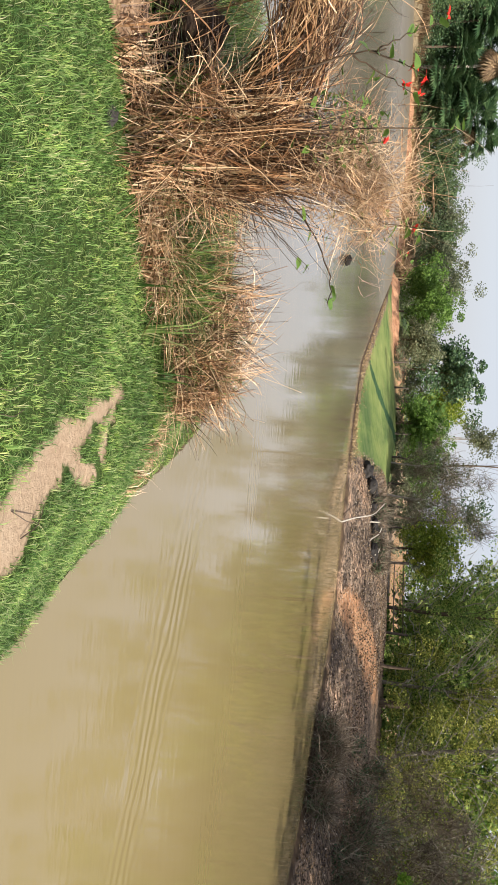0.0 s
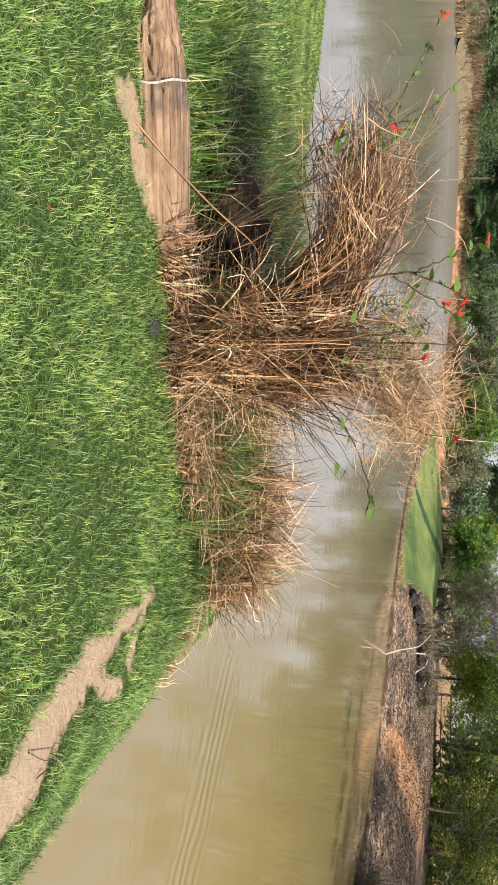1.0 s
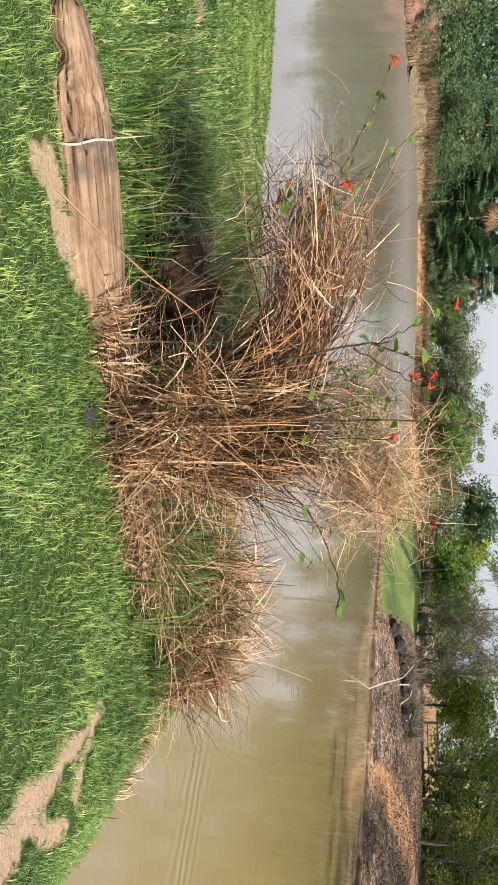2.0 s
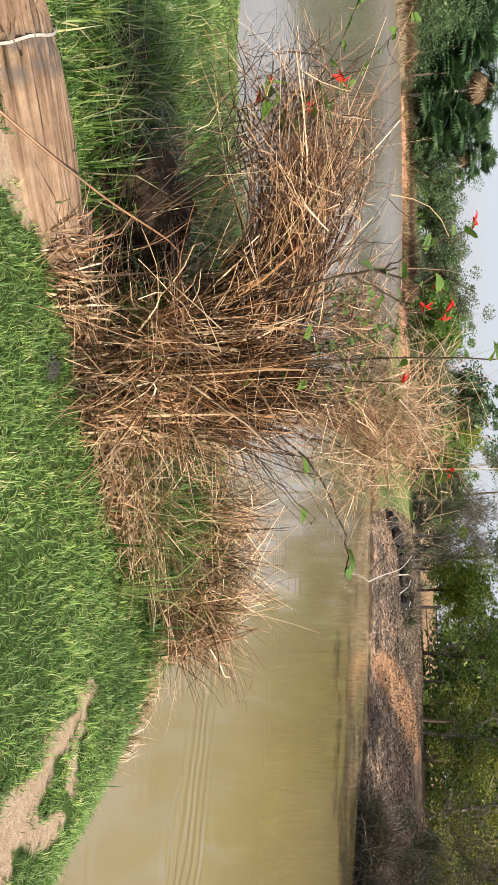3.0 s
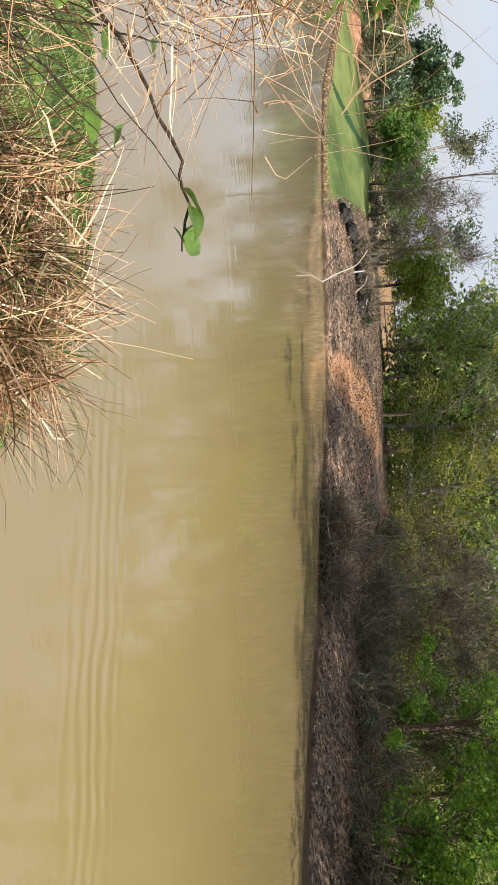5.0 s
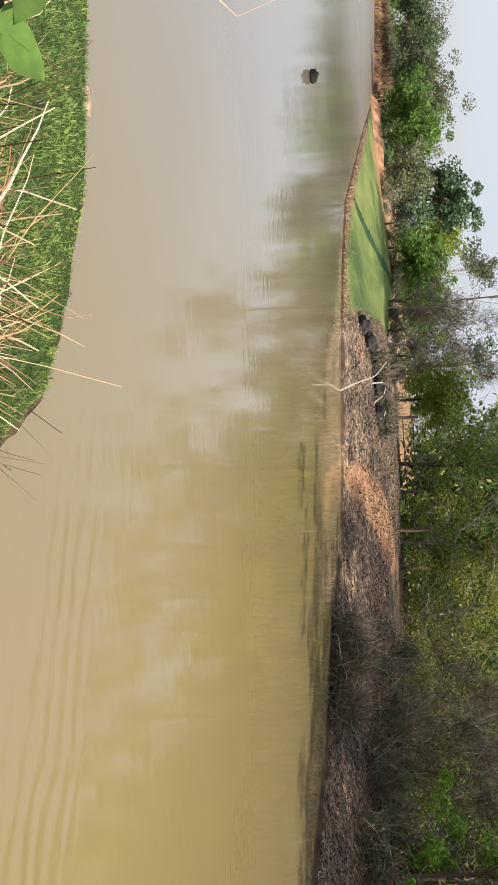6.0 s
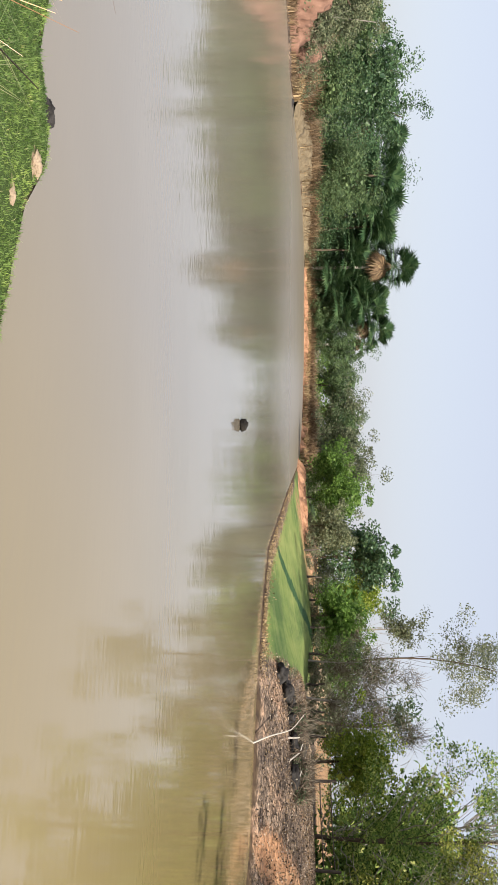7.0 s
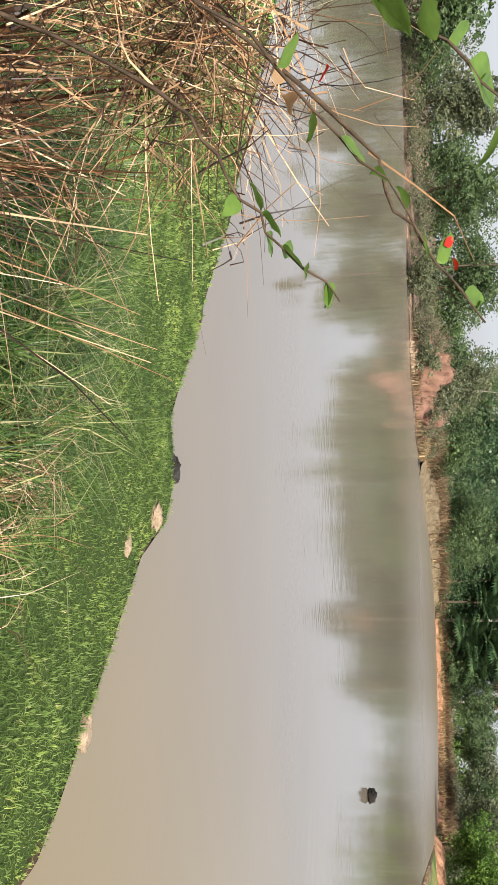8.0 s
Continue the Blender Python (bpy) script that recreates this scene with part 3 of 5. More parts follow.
def tree(x, y, h, r, base, leaf, n, size, label, bark=None, trunk_r=None, name="tree", rag=0.22, shell=0.3, lumps=64, limbs=16, spread=(0.14, 0.4), bare=0):
    ob = thing(name, label, "tree" if name != "shrub" else "shrub", on_land(x, y))
    if size >= 0.24:        # far crowns: finer leaves, more of them
        n, size = int(1.5 * n), size * 0.74
    p, tops = crown_points(int(1.35 * n), h, r, base, rag, shell, lumps, spread)
    child("trunk", limb_mesh(h, r, base, tops[:limbs], trunk_r or 0.009 * h + 0.03, bark or BARK), ob)
    v, f = leaf_quads(p, size)
    if rag < 0.35 and r > 1.5 and lumps < 100:      # larger sprays deep inside close the crown
        m = 500
        q = unit(RNG.normal(size=(m, 3))) * RNG.uniform(0.1, 0.66, (m, 1)) * (r, r, (h - base) / 2) + (0, 0, (h + base) / 2)
        iv, jf = leaf_quads(q[q[:, 2] > 0.3], 0.15 * r, 0.3, 0.7)
        v, f = np.concatenate([v, iv]), np.concatenate([f, jf + len(v)])
    child("crown", mesh_of("crown", v, f, leaf), ob)
    if bare:                                        # leafless pale boughs that run out through the leaves
        u = unit(RNG.normal(size=(bare, 3)) + (-0.35, -0.45, 0))
        b = u * RNG.uniform(0.75, 1.06, (bare, 1)) * (r, r, (h - base) / 2) + (0, 0, (h + base) / 2)
        b = b[b[:, 2] > 0.8]
        a = np.stack([b[:, 0] * 0.25, b[:, 1] * 0.25, b[:, 2] * 0.7], 1)
        path = bezier(a, (a + b) / 2 + RNG.normal(0, 0.25, a.shape), b, 7)
        path[:, 1:] += RNG.normal(0, 0.07, (len(b), 6, 3))
        tv, tf = tubes(path, np.linspace(0.035, 0.008, 7)[None] * RNG.uniform(0.5, 1.1, (len(b), 1)), 4)
        k = RNG.integers(2, 6, 3 * len(b))
        c = np.repeat(path, 3, axis=0)[np.arange(3 * len(b)), k]
        e = c + unit(RNG.normal(size=c.shape) + (0, 0, 0.4)) * RNG.uniform(0.4, 1.2, (len(c), 1))
        fv, ff = tubes(bezier(c, (c + e) / 2 + RNG.normal(0, 0.1, c.shape), e, 4), np.linspace(0.014, 0.004, 4)[None] * np.ones((len(c), 1)), 3)
        tagged(child("bare_bough", mesh_of("bare_bough", np.concatenate([tv, fv]), np.concatenate([tf, ff + len(tv)]), BARK_PALE, True), ob, "pale leafless branches"), kind="stuff")
    return ob


def bare_tree(x, y, h, r, base, label, leaf=None, n=0, twigs=500, bark=None):
    """A tree of fine dry twigs with few leaves."""
    ob = thing("tree", label, "tree", on_land(x, y))
    p, tops = crown_points(twigs, h, r, base, 0.2, 0.5, 22)
    child("trunk", limb_mesh(h, r, base, tops, 0.008 * h + 0.015, bark or BARK_PALE), ob)
    a = p
    b = p + unit(RNG.normal(size=p.shape) + (0, 0, 0.6)) * RNG.uniform(0.3, 0.9, (len(p), 1))
    m = (a + b) / 2 + RNG.normal(0, 0.08, p.shape)
    v, f = tubes(bezier(a, m, b, 4), np.linspace(0.011, 0.004, 4)[None] * np.ones((len(p), 1)), 3)
    child("twig_tangle", mesh_of("twig_tangle", v, f, TWIG_GREY), ob)
    if n:
        q, _ = crown_points(n, h, r, base, 0.3, 0.6, 18)
        v, f = leaf_quads(q, 0.16)
        child("crown", mesh_of("crown", v, f, leaf), ob)
    return ob


def fan_palm(x, y, h, label, fronds=26, trunk_r=0.17, spread=1.5, skirt=10, bark=None):
    ob = thing("palm", label, "palm", on_land(x, y))
    t = np.linspace(0, 1, 8)[:, None]
    lean = RNG.normal(0, 0.02 * h, 2)
    axis = np.concatenate([t * lean[0], t ** 2 * lean[1], -0.2 + t * (h - spread)], 1)
    v, f = tubes(axis[None], (trunk_r * (1.1 - 0.25 * t[:, 0]))[None], 10)
    child("trunk", mesh_of("trunk", v, f, bark or BARK_PALE, True), ob)
    head = axis[-1]

    def fronds_mesh(name, count, droop, mat, reach):
        vs, fs, off = [], [], 0
        for k in range(count):
            az = k * 2.4 + RNG.uniform(-0.3, 0.3)
            el = RNG.uniform(*droop)
            d = np.array((math.cos(az) * math.cos(el), math.sin(az) * math.cos(el), math.sin(el)))
            side = np.array((-math.sin(az), math.cos(az), 0))
            up = np.cross(d, side)
            hub = head + d * reach * RNG.uniform(0.42, 0.55)
            pv, pf = tubes(np.stack([head, (head + hub) / 2 + (0, 0, 0.06), hub])[None], np.array([[0.03, 0.025, 0.02]]), 4)
            vs.append(pv)
            fs.append(np.concatenate([pf[:, :3], pf[:, [0, 2, 3]]]) + off)
            off += len(pv)
            for j in range(15):
                g = (j - 7) / 7 * 1.9
                dd = d * math.cos(g) + side * math.sin(g) - up * 0.1
                wd = unit(np.cross(dd, up)) * 0.11
                l = reach * 0.55 * (1 - 0.12 * abs(g)) * RNG.uniform(0.85, 1.1)
                m1, tip = hub + dd * l * 0.55, hub + dd * l + np.array((0, 0, -0.14 * l))
                vs.append(np.stack([hub, m1 - wd, m1 + wd, tip]))
                fs.append(np.array([(0, 1, 2), (1, 3, 2)]) + off)
                off += 4
        return mesh_of(name, np.concatenate(vs), np.concatenate(fs), mat)
    child("crown", fronds_mesh("crown", fronds, (-0.5, 1.45), LEAF_DARK, spread), ob)
    if skirt:
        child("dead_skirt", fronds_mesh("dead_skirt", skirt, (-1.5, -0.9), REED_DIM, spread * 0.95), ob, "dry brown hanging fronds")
    return ob


def thicket(name, label, points, depth, height, n, size, leaf, twigs=0, category="bushes", low=0.0):
    """Brush along a line of places, uneven in height, with twigs through it."""
    pts = np.array(points, float)
    m = max(40, n // 70)
    k = RNG.integers(0, len(pts) - 1, m)
    t = RNG.uniform(0, 1, m)[:, None]
    c = pts[k] * (1 - t) + pts[k + 1] * t + RNG.normal(0, depth * 0.4, (m, 2))
    top = np.maximum(height * (0.66 + 0.34 * wave(c[:, 0], c[:, 1], 3.5 / height + 0.1, 5)), 0.25 * height)
    lump = height * RNG.uniform(0.08, 0.17, m) + size
    z = low + np.maximum(top - lump, lump) * RNG.uniform(0.05, 1, m) ** 0.75
    pick = RNG.integers(0, m, n + twigs)
    g = unit(RNG.normal(size=(n + twigs, 3))) * (lump[pick] * RNG.uniform(0, 1, n + twigs) ** 0.5)[:, None]
    p = np.concatenate([c, z[:, None]], 1)[pick] + g
    p[:, 2] = np.maximum(p[:, 2], 0.05) + land(p[:, 0], p[:, 1])
    ob = thing(name, label, category, kind="stuff", at=(0, 0, 0))
    v, f = leaf_quads(p[:n], size)
    child("foliage", mesh_of("foliage", v, f, leaf), ob)
    if twigs:
        q = p[n:]
        b = q + unit(RNG.normal(size=q.shape) + (0, 0, 0.5)) * RNG.uniform(0.25, 0.9, (twigs, 1))
        v, f = tubes(bezier(q, (q + b) / 2 + RNG.normal(0, 0.1, q.shape), b, 3), np.linspace(0.009, 0.003, 3)[None] * np.ones((twigs, 1)), 3)
        child("twig_tangle", mesh_of("twig_tangle", v, f, TWIG_GREY), ob)
    return ob


# far left shore
tree(-54, 31.3, 7.9, 3.7, 0.5, LEAF_FAR, 3000, 0.3, "broad green tree on the far grassy bank")
tree(-51.2, 36.2, 7.7, 3.3, 0.5, LEAF_FAR_GREY, 3000, 0.3, "grey-green tree on the far grassy bank")
tree(-48.1, 40.6, 7.4, 3.3, 0.5, LEAF_FAR, 3000, 0.28, "broad green tree behind the red earth")
tree(-44.5, 45.6, 7.2, 3.1, 0.5, LEAF_FAR, 3000, 0.28, "green tree behind the red earth")
tree(-43.2, 43.0, 9.4, 1.1, 6.0, LEAF_DARK, 420, 0.3, "thin tree with a small high tuft", BARK, 0.06, lumps=12, limbs=8)
tree(-38, 38.6, 2.6, 1.7, 0.2, LEAF_FAR_GREY, 1500, 0.2, "low olive bush at the far waterline", name="shrub")
tree(-34.6, 41.6, 1.9, 1.2, 0.1, LEAF_FAR_GREY, 1200, 0.18, "low olive bush on red earth", name="shrub")
tree(-36.4, 47.6, 2.9, 1.9, 0.1, LEAF_FAR_GREY, 1500, 0.2, "low olive bush on red earth", name="shrub")
tree(-39.9, 50.7, 6.2, 2.4, 1.2, LEAF_FAR_GREY, 2600, 0.26, "grey-green airy tree with pale branches on red earth", BARK_PALE, rag=0.35)
tree(-42.5, 55, 7.2, 2.6, 1.0, LEAF_FAR, 2600, 0.28, "leafy green tree behind a red earth mound")
tree(-45.6, 63.6, 9.8, 3.7, 1.0, LEAF_DARK, 4200, 0.32, "dense dark green tree on the far shore")
tree(-46.3, 69.3, 10.6, 3.5, 1.0, LEAF_DARK, 4200, 0.32, "dense dark green tree beside fan palms")
tree(-38.5, 57, 4.1, 2.4, 0.3, LEAF_FAR, 2400, 0.25, "low round green shrub by the shore", name="shrub")
tree(-44.3, 76.6, 7.2, 3.3, 0.5, LEAF_FAR, 4500, 0.26, "green bushy tree among dry reeds")
tree(-46.5, 83.5, 7.0, 3.3, 0.5, LEAF_FAR, 3000, 0.3, "bushy green tree below the palms")
for px, py, ph, pr in ((-51.9, 83.6, 11.4, 1.7), (-49.7, 90.8, 11.6, 1.7), (-54.2, 92.8, 11.8, 1.8), (-47.8, 96.4, 11.2, 1.8), (-44.5, 99, 10.6, 1.6), (-52, 88, 8.4, 1.7), (-46, 94, 7.8, 1.8), (-41, 99, 8.1, 1.8), (-39, 98, 6.7, 1.7)):
    fan_palm(px, py, ph, "tall fan palm with dark green fronds in a dense grove", spread=pr * 1.9, fronds=44, skirt=14)
for px, py, ph in ((-46.4, 90.1, 11.0), (-47.2, 87.1, 8.7), (-40.1, 96.0, 8.4), (-38.5, 96.2, 10.0), (-38.2, 96.0, 7.2), (-48.0, 84.0, 10.8), (-45.5, 91.0, 10.4), (-43.8, 92.4, 8.2), (-41.4, 95.2, 6.2)):
    fan_palm(px, py, ph, "leaning fan palm with dark fronds at the front of the grove", spread=3.1, fronds=36, skirt=0, trunk_r=0.14, bark=BARK)
fan_palm(-42.4, 94.2, 13.4, "tall fan palm with a bare whitish trunk and brown dead fronds", spread=3.2, fronds=40, skirt=34, trunk_r=0.17)
fan_palm(-40.7, 97.5, 10.1, "fan palm with dead fronds under its crown", spread=2.5, fronds=36)
fan_palm(-35.9, 97.4, 10.6, "slender fan palm at the edge of the grove", spread=2.5, fronds=36)
fan_palm(-37.2, 105.4, 8.8, "small fan palm behind green trees", spread=1.6)
tree(-33.8, 97.1, 7.2, 3.2, 0.4, LEAF_FAR, 4000, 0.28, "round green tree beside the palms")
tree(-37.4, 96.4, 5.2, 2.7, 0.1, LEAF_FAR, 4000, 0.26, "round green bush under the palms", name="shrub")
tree(-34.5, 113.7, 7.2, 4.8, 0.6, LEAF_FAR, 2800, 0.4, "low spreading green tree on the far shore")
tree(-29.2, 110.0, 7.4, 4.0, 0.6, LEAF_FAR_GREY, 2600, 0.4, "low grey-green tree on the far shore")
tree(-24.0, 99, 6.7, 3.7, 0.6, LEAF_FAR, 2600, 0.36, "low green tree on the far shore")
tree(-19.6, 86.7, 6.6, 3.1, 0.6, LEAF_FAR_GREY, 3000, 0.32, "grey-green tree behind a red earth bank")
tree(-16.1, 82.3, 7.2, 2.4, 0.8, LEAF_FAR_GREY, 2600, 0.3, "grey-green tree with an open uneven crown", rag=0.25, limbs=30)
tree(-11.7, 70.9, 5.6, 2.8, 0.6, LEAF_MID, 3600, 0.28, "bright green leafy tree beyond the field")
tree(-14.5, 72, 4.5, 2.4, 0.6, LEAF_MID, 2600, 0.28, "leafy green bush beyond the field", name="shrub")
tree(-6.8, 69.6, 6.8, 2.9, 1.8, LEAF_DARK, 3600, 0.42, "dark glossy-leaved tree with a knobbly crown", rag=0.4)
tree(-8.8, 67.5, 4.0, 2.2, 0.3, LEAF_GREY, 2400, 0.26, "grey-green bush beyond the field", name="shrub")
tree(-4.3, 73.8, 6.0, 2.8, 0.8, LEAF_YELLOW, 3000, 0.3, "yellow-green tree beyond the field")
tree(-1.9, 55.9, 3.7, 2.6, 0.2, LEAF_MID, 3600, 0.24, "dense green bushy tree at the edge of the field")
tree(0.3, 58, 3.6, 2.2, 0.2, LEAF_MID, 2600, 0.24, "bright green bush at the edge of the field", name="shrub")
tree(-1.4, 75.9, 8.7, 2.1, 4.8, LEAF_GREY, 2400, 0.2, "thin airy tree with feathery grey-green tufts", BARK_PALE, 0.1, rag=0.5, lumps=60, limbs=12, spread=(0.15, 0.4))
tree(1.7, 71.9, 16.6, 4.6, 7.2, LEAF_GREY, 3000, 0.28, "tall slender tree with a sparse feathery crown", BARK, 0.09, rag=0.4, lumps=40, limbs=5, spread=(0.16, 0.36))
bare_tree(2.4, 48.8, 5.8, 2.8, 0.4, "grey thicket of dry twigs and pale branches", LEAF_GREY, 1800, 2600)
bare_tree(0.6, 50.5, 4.0, 1.8, 0.4, "grey dry bush with pale bare branches", LEAF_GREY, 800, 900)
tree(3.7, 51.8, 6.6, 1.8, 3.2, LEAF_DARK, 900, 0.19, "dark bare-branched tree with a few leaf tufts", rag=0.5, lumps=40, limbs=24, spread=(0.15, 0.35))
tree(5.1, 45.6, 4.6, 2.2, 0.6, LEAF_YELLOW, 6500, 0.14, "yellow-green bushy tree by the fence")
# right bank
CLUMPS = dict(bare=80, lumps=110, spread=(0.1, 0.24), rag=0.3, shell=0.5, limbs=16, trunk_r=0.085)
tree(7.8, 43.4, 12.5, 3.7, -0.6, LEAF_SUN, 16000, 0.14, "large leafy green tree overhanging the fence", **CLUMPS)
tree(10.8, 40.4, 13.0, 3.9, -0.6, LEAF_SUN_YELLOW, 16000, 0.14, "large yellow-green tree with pale twigs on the bank", BARK_MID, **CLUMPS)
tree(13.4, 37.4, 13.0, 4.0, -1.4, LEAF_SUN_YELLOW, 16000, 0.125, "large yellow-green tree with pale crooked branches", BARK_MID, **CLUMPS)
tree(16.2, 33.4, 12.5, 4.2, -0.6, LEAF_SUN_YELLOW, 16000, 0.125, "large shady tree over the brown bank", BARK_MID, **CLUMPS)
tree(17.4, 26.6, 7.8, 3.4, 0.2, LEAF_SUN, 12000, 0.105, "twiggy grey-green tree leaning over the bank", BARK_PALE, **CLUMPS)
tree(15.8, 22, 11.0, 3.9, -1.0, LEAF_SUN, 15000, 0.12, "bright green tree with low leafy boughs", BARK, **CLUMPS)
tree(16.6, 17.4, 6.4, 3.0, -0.6, LEAF_SUN, 9000, 0.13, "leafy green tree on the bank", BARK, **CLUMPS)
tree(13.6, 13.0, 9.5, 3.0, 0.5, LEAF_SUN, 5000, 0.2, "leafy green tree at the edge of the bank", BARK, **CLUMPS)
tree(16.2, 12.0, 8.0, 3.2, -1.0, LEAF_SUN, 6000, 0.22, "leafy green tree behind the bank", BARK, **CLUMPS)
tree(12.0, 19.6, 6.6, 2.3, 1.4, LEAF_BRIGHT, 10000, 0.11, "bright green low bough hanging over the bank", BARK, lumps=70, spread=(0.08, 0.22), rag=0.4)
tree(12.5, 17.2, 6.0, 2.1, 1.2, LEAF_BRIGHT, 8000, 0.11, "bright green young tree under tall trees", BARK, lumps=70, spread=(0.08, 0.22), rag=0.4)
bare_tree(12.6, 27.6, 4.2, 2.2, 0.3, "thicket of bare grey twigs and pale branches on the bank", LEAF_YELLOW, 700, 1500)
bare_tree(12.4, 24.5, 4.4, 2.0, 0.3, "dark bare thorny bush on the bank", LEAF_GREY, 500, 1500, BARK)
bare_tree(13.2, 20.8, 4.0, 1.8, 0.3, "dark bare thorny bush on the bank", LEAF_MID, 500, 1200, BARK)
tree(12.3, 20.4, 2.0, 0.8, 0.3, LEAF_BRIGHT, 1200, 0.13, "small bright green bush on the dark bank", name="shrub")
tree(13.4, 17.0, 2.6, 1.3, 0.2, LEAF_BRIGHT, 2200, 0.14, "bright green bush under the trees", name="shrub")
thicket("bramble", "dark tangled bare brush on the brown bank", [(9.6, 27), (10.8, 24), (11.8, 21), (12.4, 18), (13.4, 15)], 1.2, 1.7, 9000, 0.08, LEAF_DARK, 4200, "brush")
thicket("bramble", "dark low brush spilling down to the water", [(7.5, 22.8), (8.1, 21.5), (8.9, 20.4)], 0.7, 1.0, 3000, 0.07, LEAF_DARK, 1700, "brush")
thicket("undergrowth", "green and brown undergrowth beneath the trees", [(10.2, 42.6), (14.5, 39.4), (17.5, 33), (19, 26), (19.5, 20)], 1.6, 4.5, 22000, 0.15, LEAF_SUN, 1500, "undergrowth")
thicket("dry_brush", "dry olive brush and grey twigs under the trees", [(12.6, 36), (14.4, 31), (14.6, 26), (14.4, 21), (14.8, 15)], 1.3, 4.6, 9000, 0.12, LEAF_SUN_YELLOW, 2600, "brush")
thicket("undergrowth", "dim green woods behind the bank", [(10, 58), (15, 51), (21, 43), (25, 34), (27, 25)], 2.6, 13, 42000, 0.52, LEAF_SUN, 0, "woods")
thicket("hedge", "uneven green hedge beyond the field", [(-16, 84), (-10, 78), (-4, 78), (2, 72), (8, 62)], 2.5, 4.2, 9000, 0.3, LEAF_GREY, 0, "hedge")
thicket("far_woods", "far green woods along the horizon", [(-140, 60), (-110, 90), (-70, 112), (-50, 122), (-30, 128), (0, 120), (30, 105), (60, 80)], 7, 6.5, 30000, 0.5, LEAF_MID, 0, "woods")
thicket("far_woods", "far green woods behind the pond's bank", [(-140, 60), (-120, 10), (-90, -40), (0, -70), (70, -60), (110, 0), (60, 80)], 8, 10, 12000, 1.1, LEAF_MID, 0, "woods")
thicket("palm_grove", "dense dark foliage between the palms", [(-53, 74), (-54, 84), (-51, 93), (-45, 98), (-39, 101)], 2.4, 14.2, 46000, 0.3, LEAF_DARK, 0, "palms")
thicket("palm_grove", "dark palms and bushes crowded above the reeds", [(-49, 78), (-48, 88), (-43.5, 96), (-37, 98)], 1.6, 11.0, 34000, 0.28, LEAF_DARK, 0, "palms")
thicket("far_shore_scrub", "brown and olive scrub along the far bank", [(-62, 32), (-50, 36.5), (-41, 40), (-36, 43), (-35, 50)], 1.6, 2.2, 16000, 0.13, LEAF_FAR_GREY, 2500, "scrub")
thicket("far_woods", "green trees crowded behind the far bank", [(-66, 30), (-58, 40), (-52, 50), (-50, 60), (-50, 70)], 2.5, 8.0, 40000, 0.3, LEAF_FAR, 0, "woods")
thicket("far_shore_scrub", "olive scrub above dry reeds on the far shore", [(-36, 51), (-42, 62), (-46, 74), (-47, 88), (-40, 96.5), (-30, 98), (-20, 89), (-15, 80)], 1.6, 3.0, 22000, 0.17, LEAF_FAR_GREY, 1500, "scrub")


def reeds(name, label, points, depth, height, n, width, mat, category):
    pts = np.array(points, float)
    k = RNG.integers(0, len(pts) - 1, n)
    t = RNG.uniform(0, 1, n)[:, None]
    c = pts[k] * (1 - t) + pts[k + 1] * t + RNG.normal(0, depth * 0.5, (n, 2))
    keep = shore_distance(c[:, 0], c[:, 1]) > 0.05
    c = c[keep]
    z = land(c[:, 0], c[:, 1]) - 0.02
    hh = height * (0.75 + 0.3 * wave(c[:, 0], c[:, 1], 1.5, 3))
    v, f = blades(np.concatenate([c, z[:, None]], 1), hh, width, 0.55)
    return tagged(new(name, mesh_of(name, v, f, mat)), label, category, kind="stuff")


reeds("dry_reeds", "straggling dry brush over a red earth bank", [(-33.2, 42), (-36.5, 44.5), (-34.5, 48), (-36.5, 52)], 1.8, 0.6, 3500, 0.04, REED_DIM, "dry brush")
reeds("dry_reeds", "band of dry brown reeds along the far waterline", [(-35, 50), (-38.5, 57), (-41, 66), (-45, 82), (-45, 93.5), (-38, 95), (-31, 95), (-21, 85.5), (-16.5, 76)], 1.1, 0.8, 20000, 0.05, REED, "reeds")
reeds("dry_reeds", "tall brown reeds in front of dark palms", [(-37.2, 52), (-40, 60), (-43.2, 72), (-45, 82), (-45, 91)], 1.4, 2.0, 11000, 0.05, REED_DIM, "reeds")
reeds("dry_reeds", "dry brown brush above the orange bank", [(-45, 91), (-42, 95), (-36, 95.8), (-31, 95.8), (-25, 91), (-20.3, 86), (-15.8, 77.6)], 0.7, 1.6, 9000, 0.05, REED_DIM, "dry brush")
thicket("far_shore_scrub", "dense dark green scrub hiding the palms' feet", [(-46, 90), (-43.5, 95), (-38, 96.6), (-33.5, 96)], 0.7, 4.4, 12000, 0.18, LEAF_FAR, 800, "scrub")
thicket("far_shore_scrub", "olive bushes growing among the brown reeds", [(-38, 56), (-41.5, 66), (-45, 79), (-45.5, 90)], 0.9, 1.2, 5000, 0.13, LEAF_FAR_GREY, 800, "scrub")
reeds("dry_reeds", "low brown dead grass along the field's wet edge", [(-10, 55), (-8, 48.3), (-4.6, 37.3), (-3.2, 33), (-1.3, 30.6), (0.4, 29.2)], 0.9, 0.1, 3500, 0.03, REED, "dead grass")
thicket("hedge", "low grey-green scrub along the field's edge", [(4.5, 46), (3, 49), (0, 54), (-3, 59), (-7, 64), (-10, 69)], 0.9, 1.1, 9000, 0.12, LEAF_GREY, 800, "scrub")


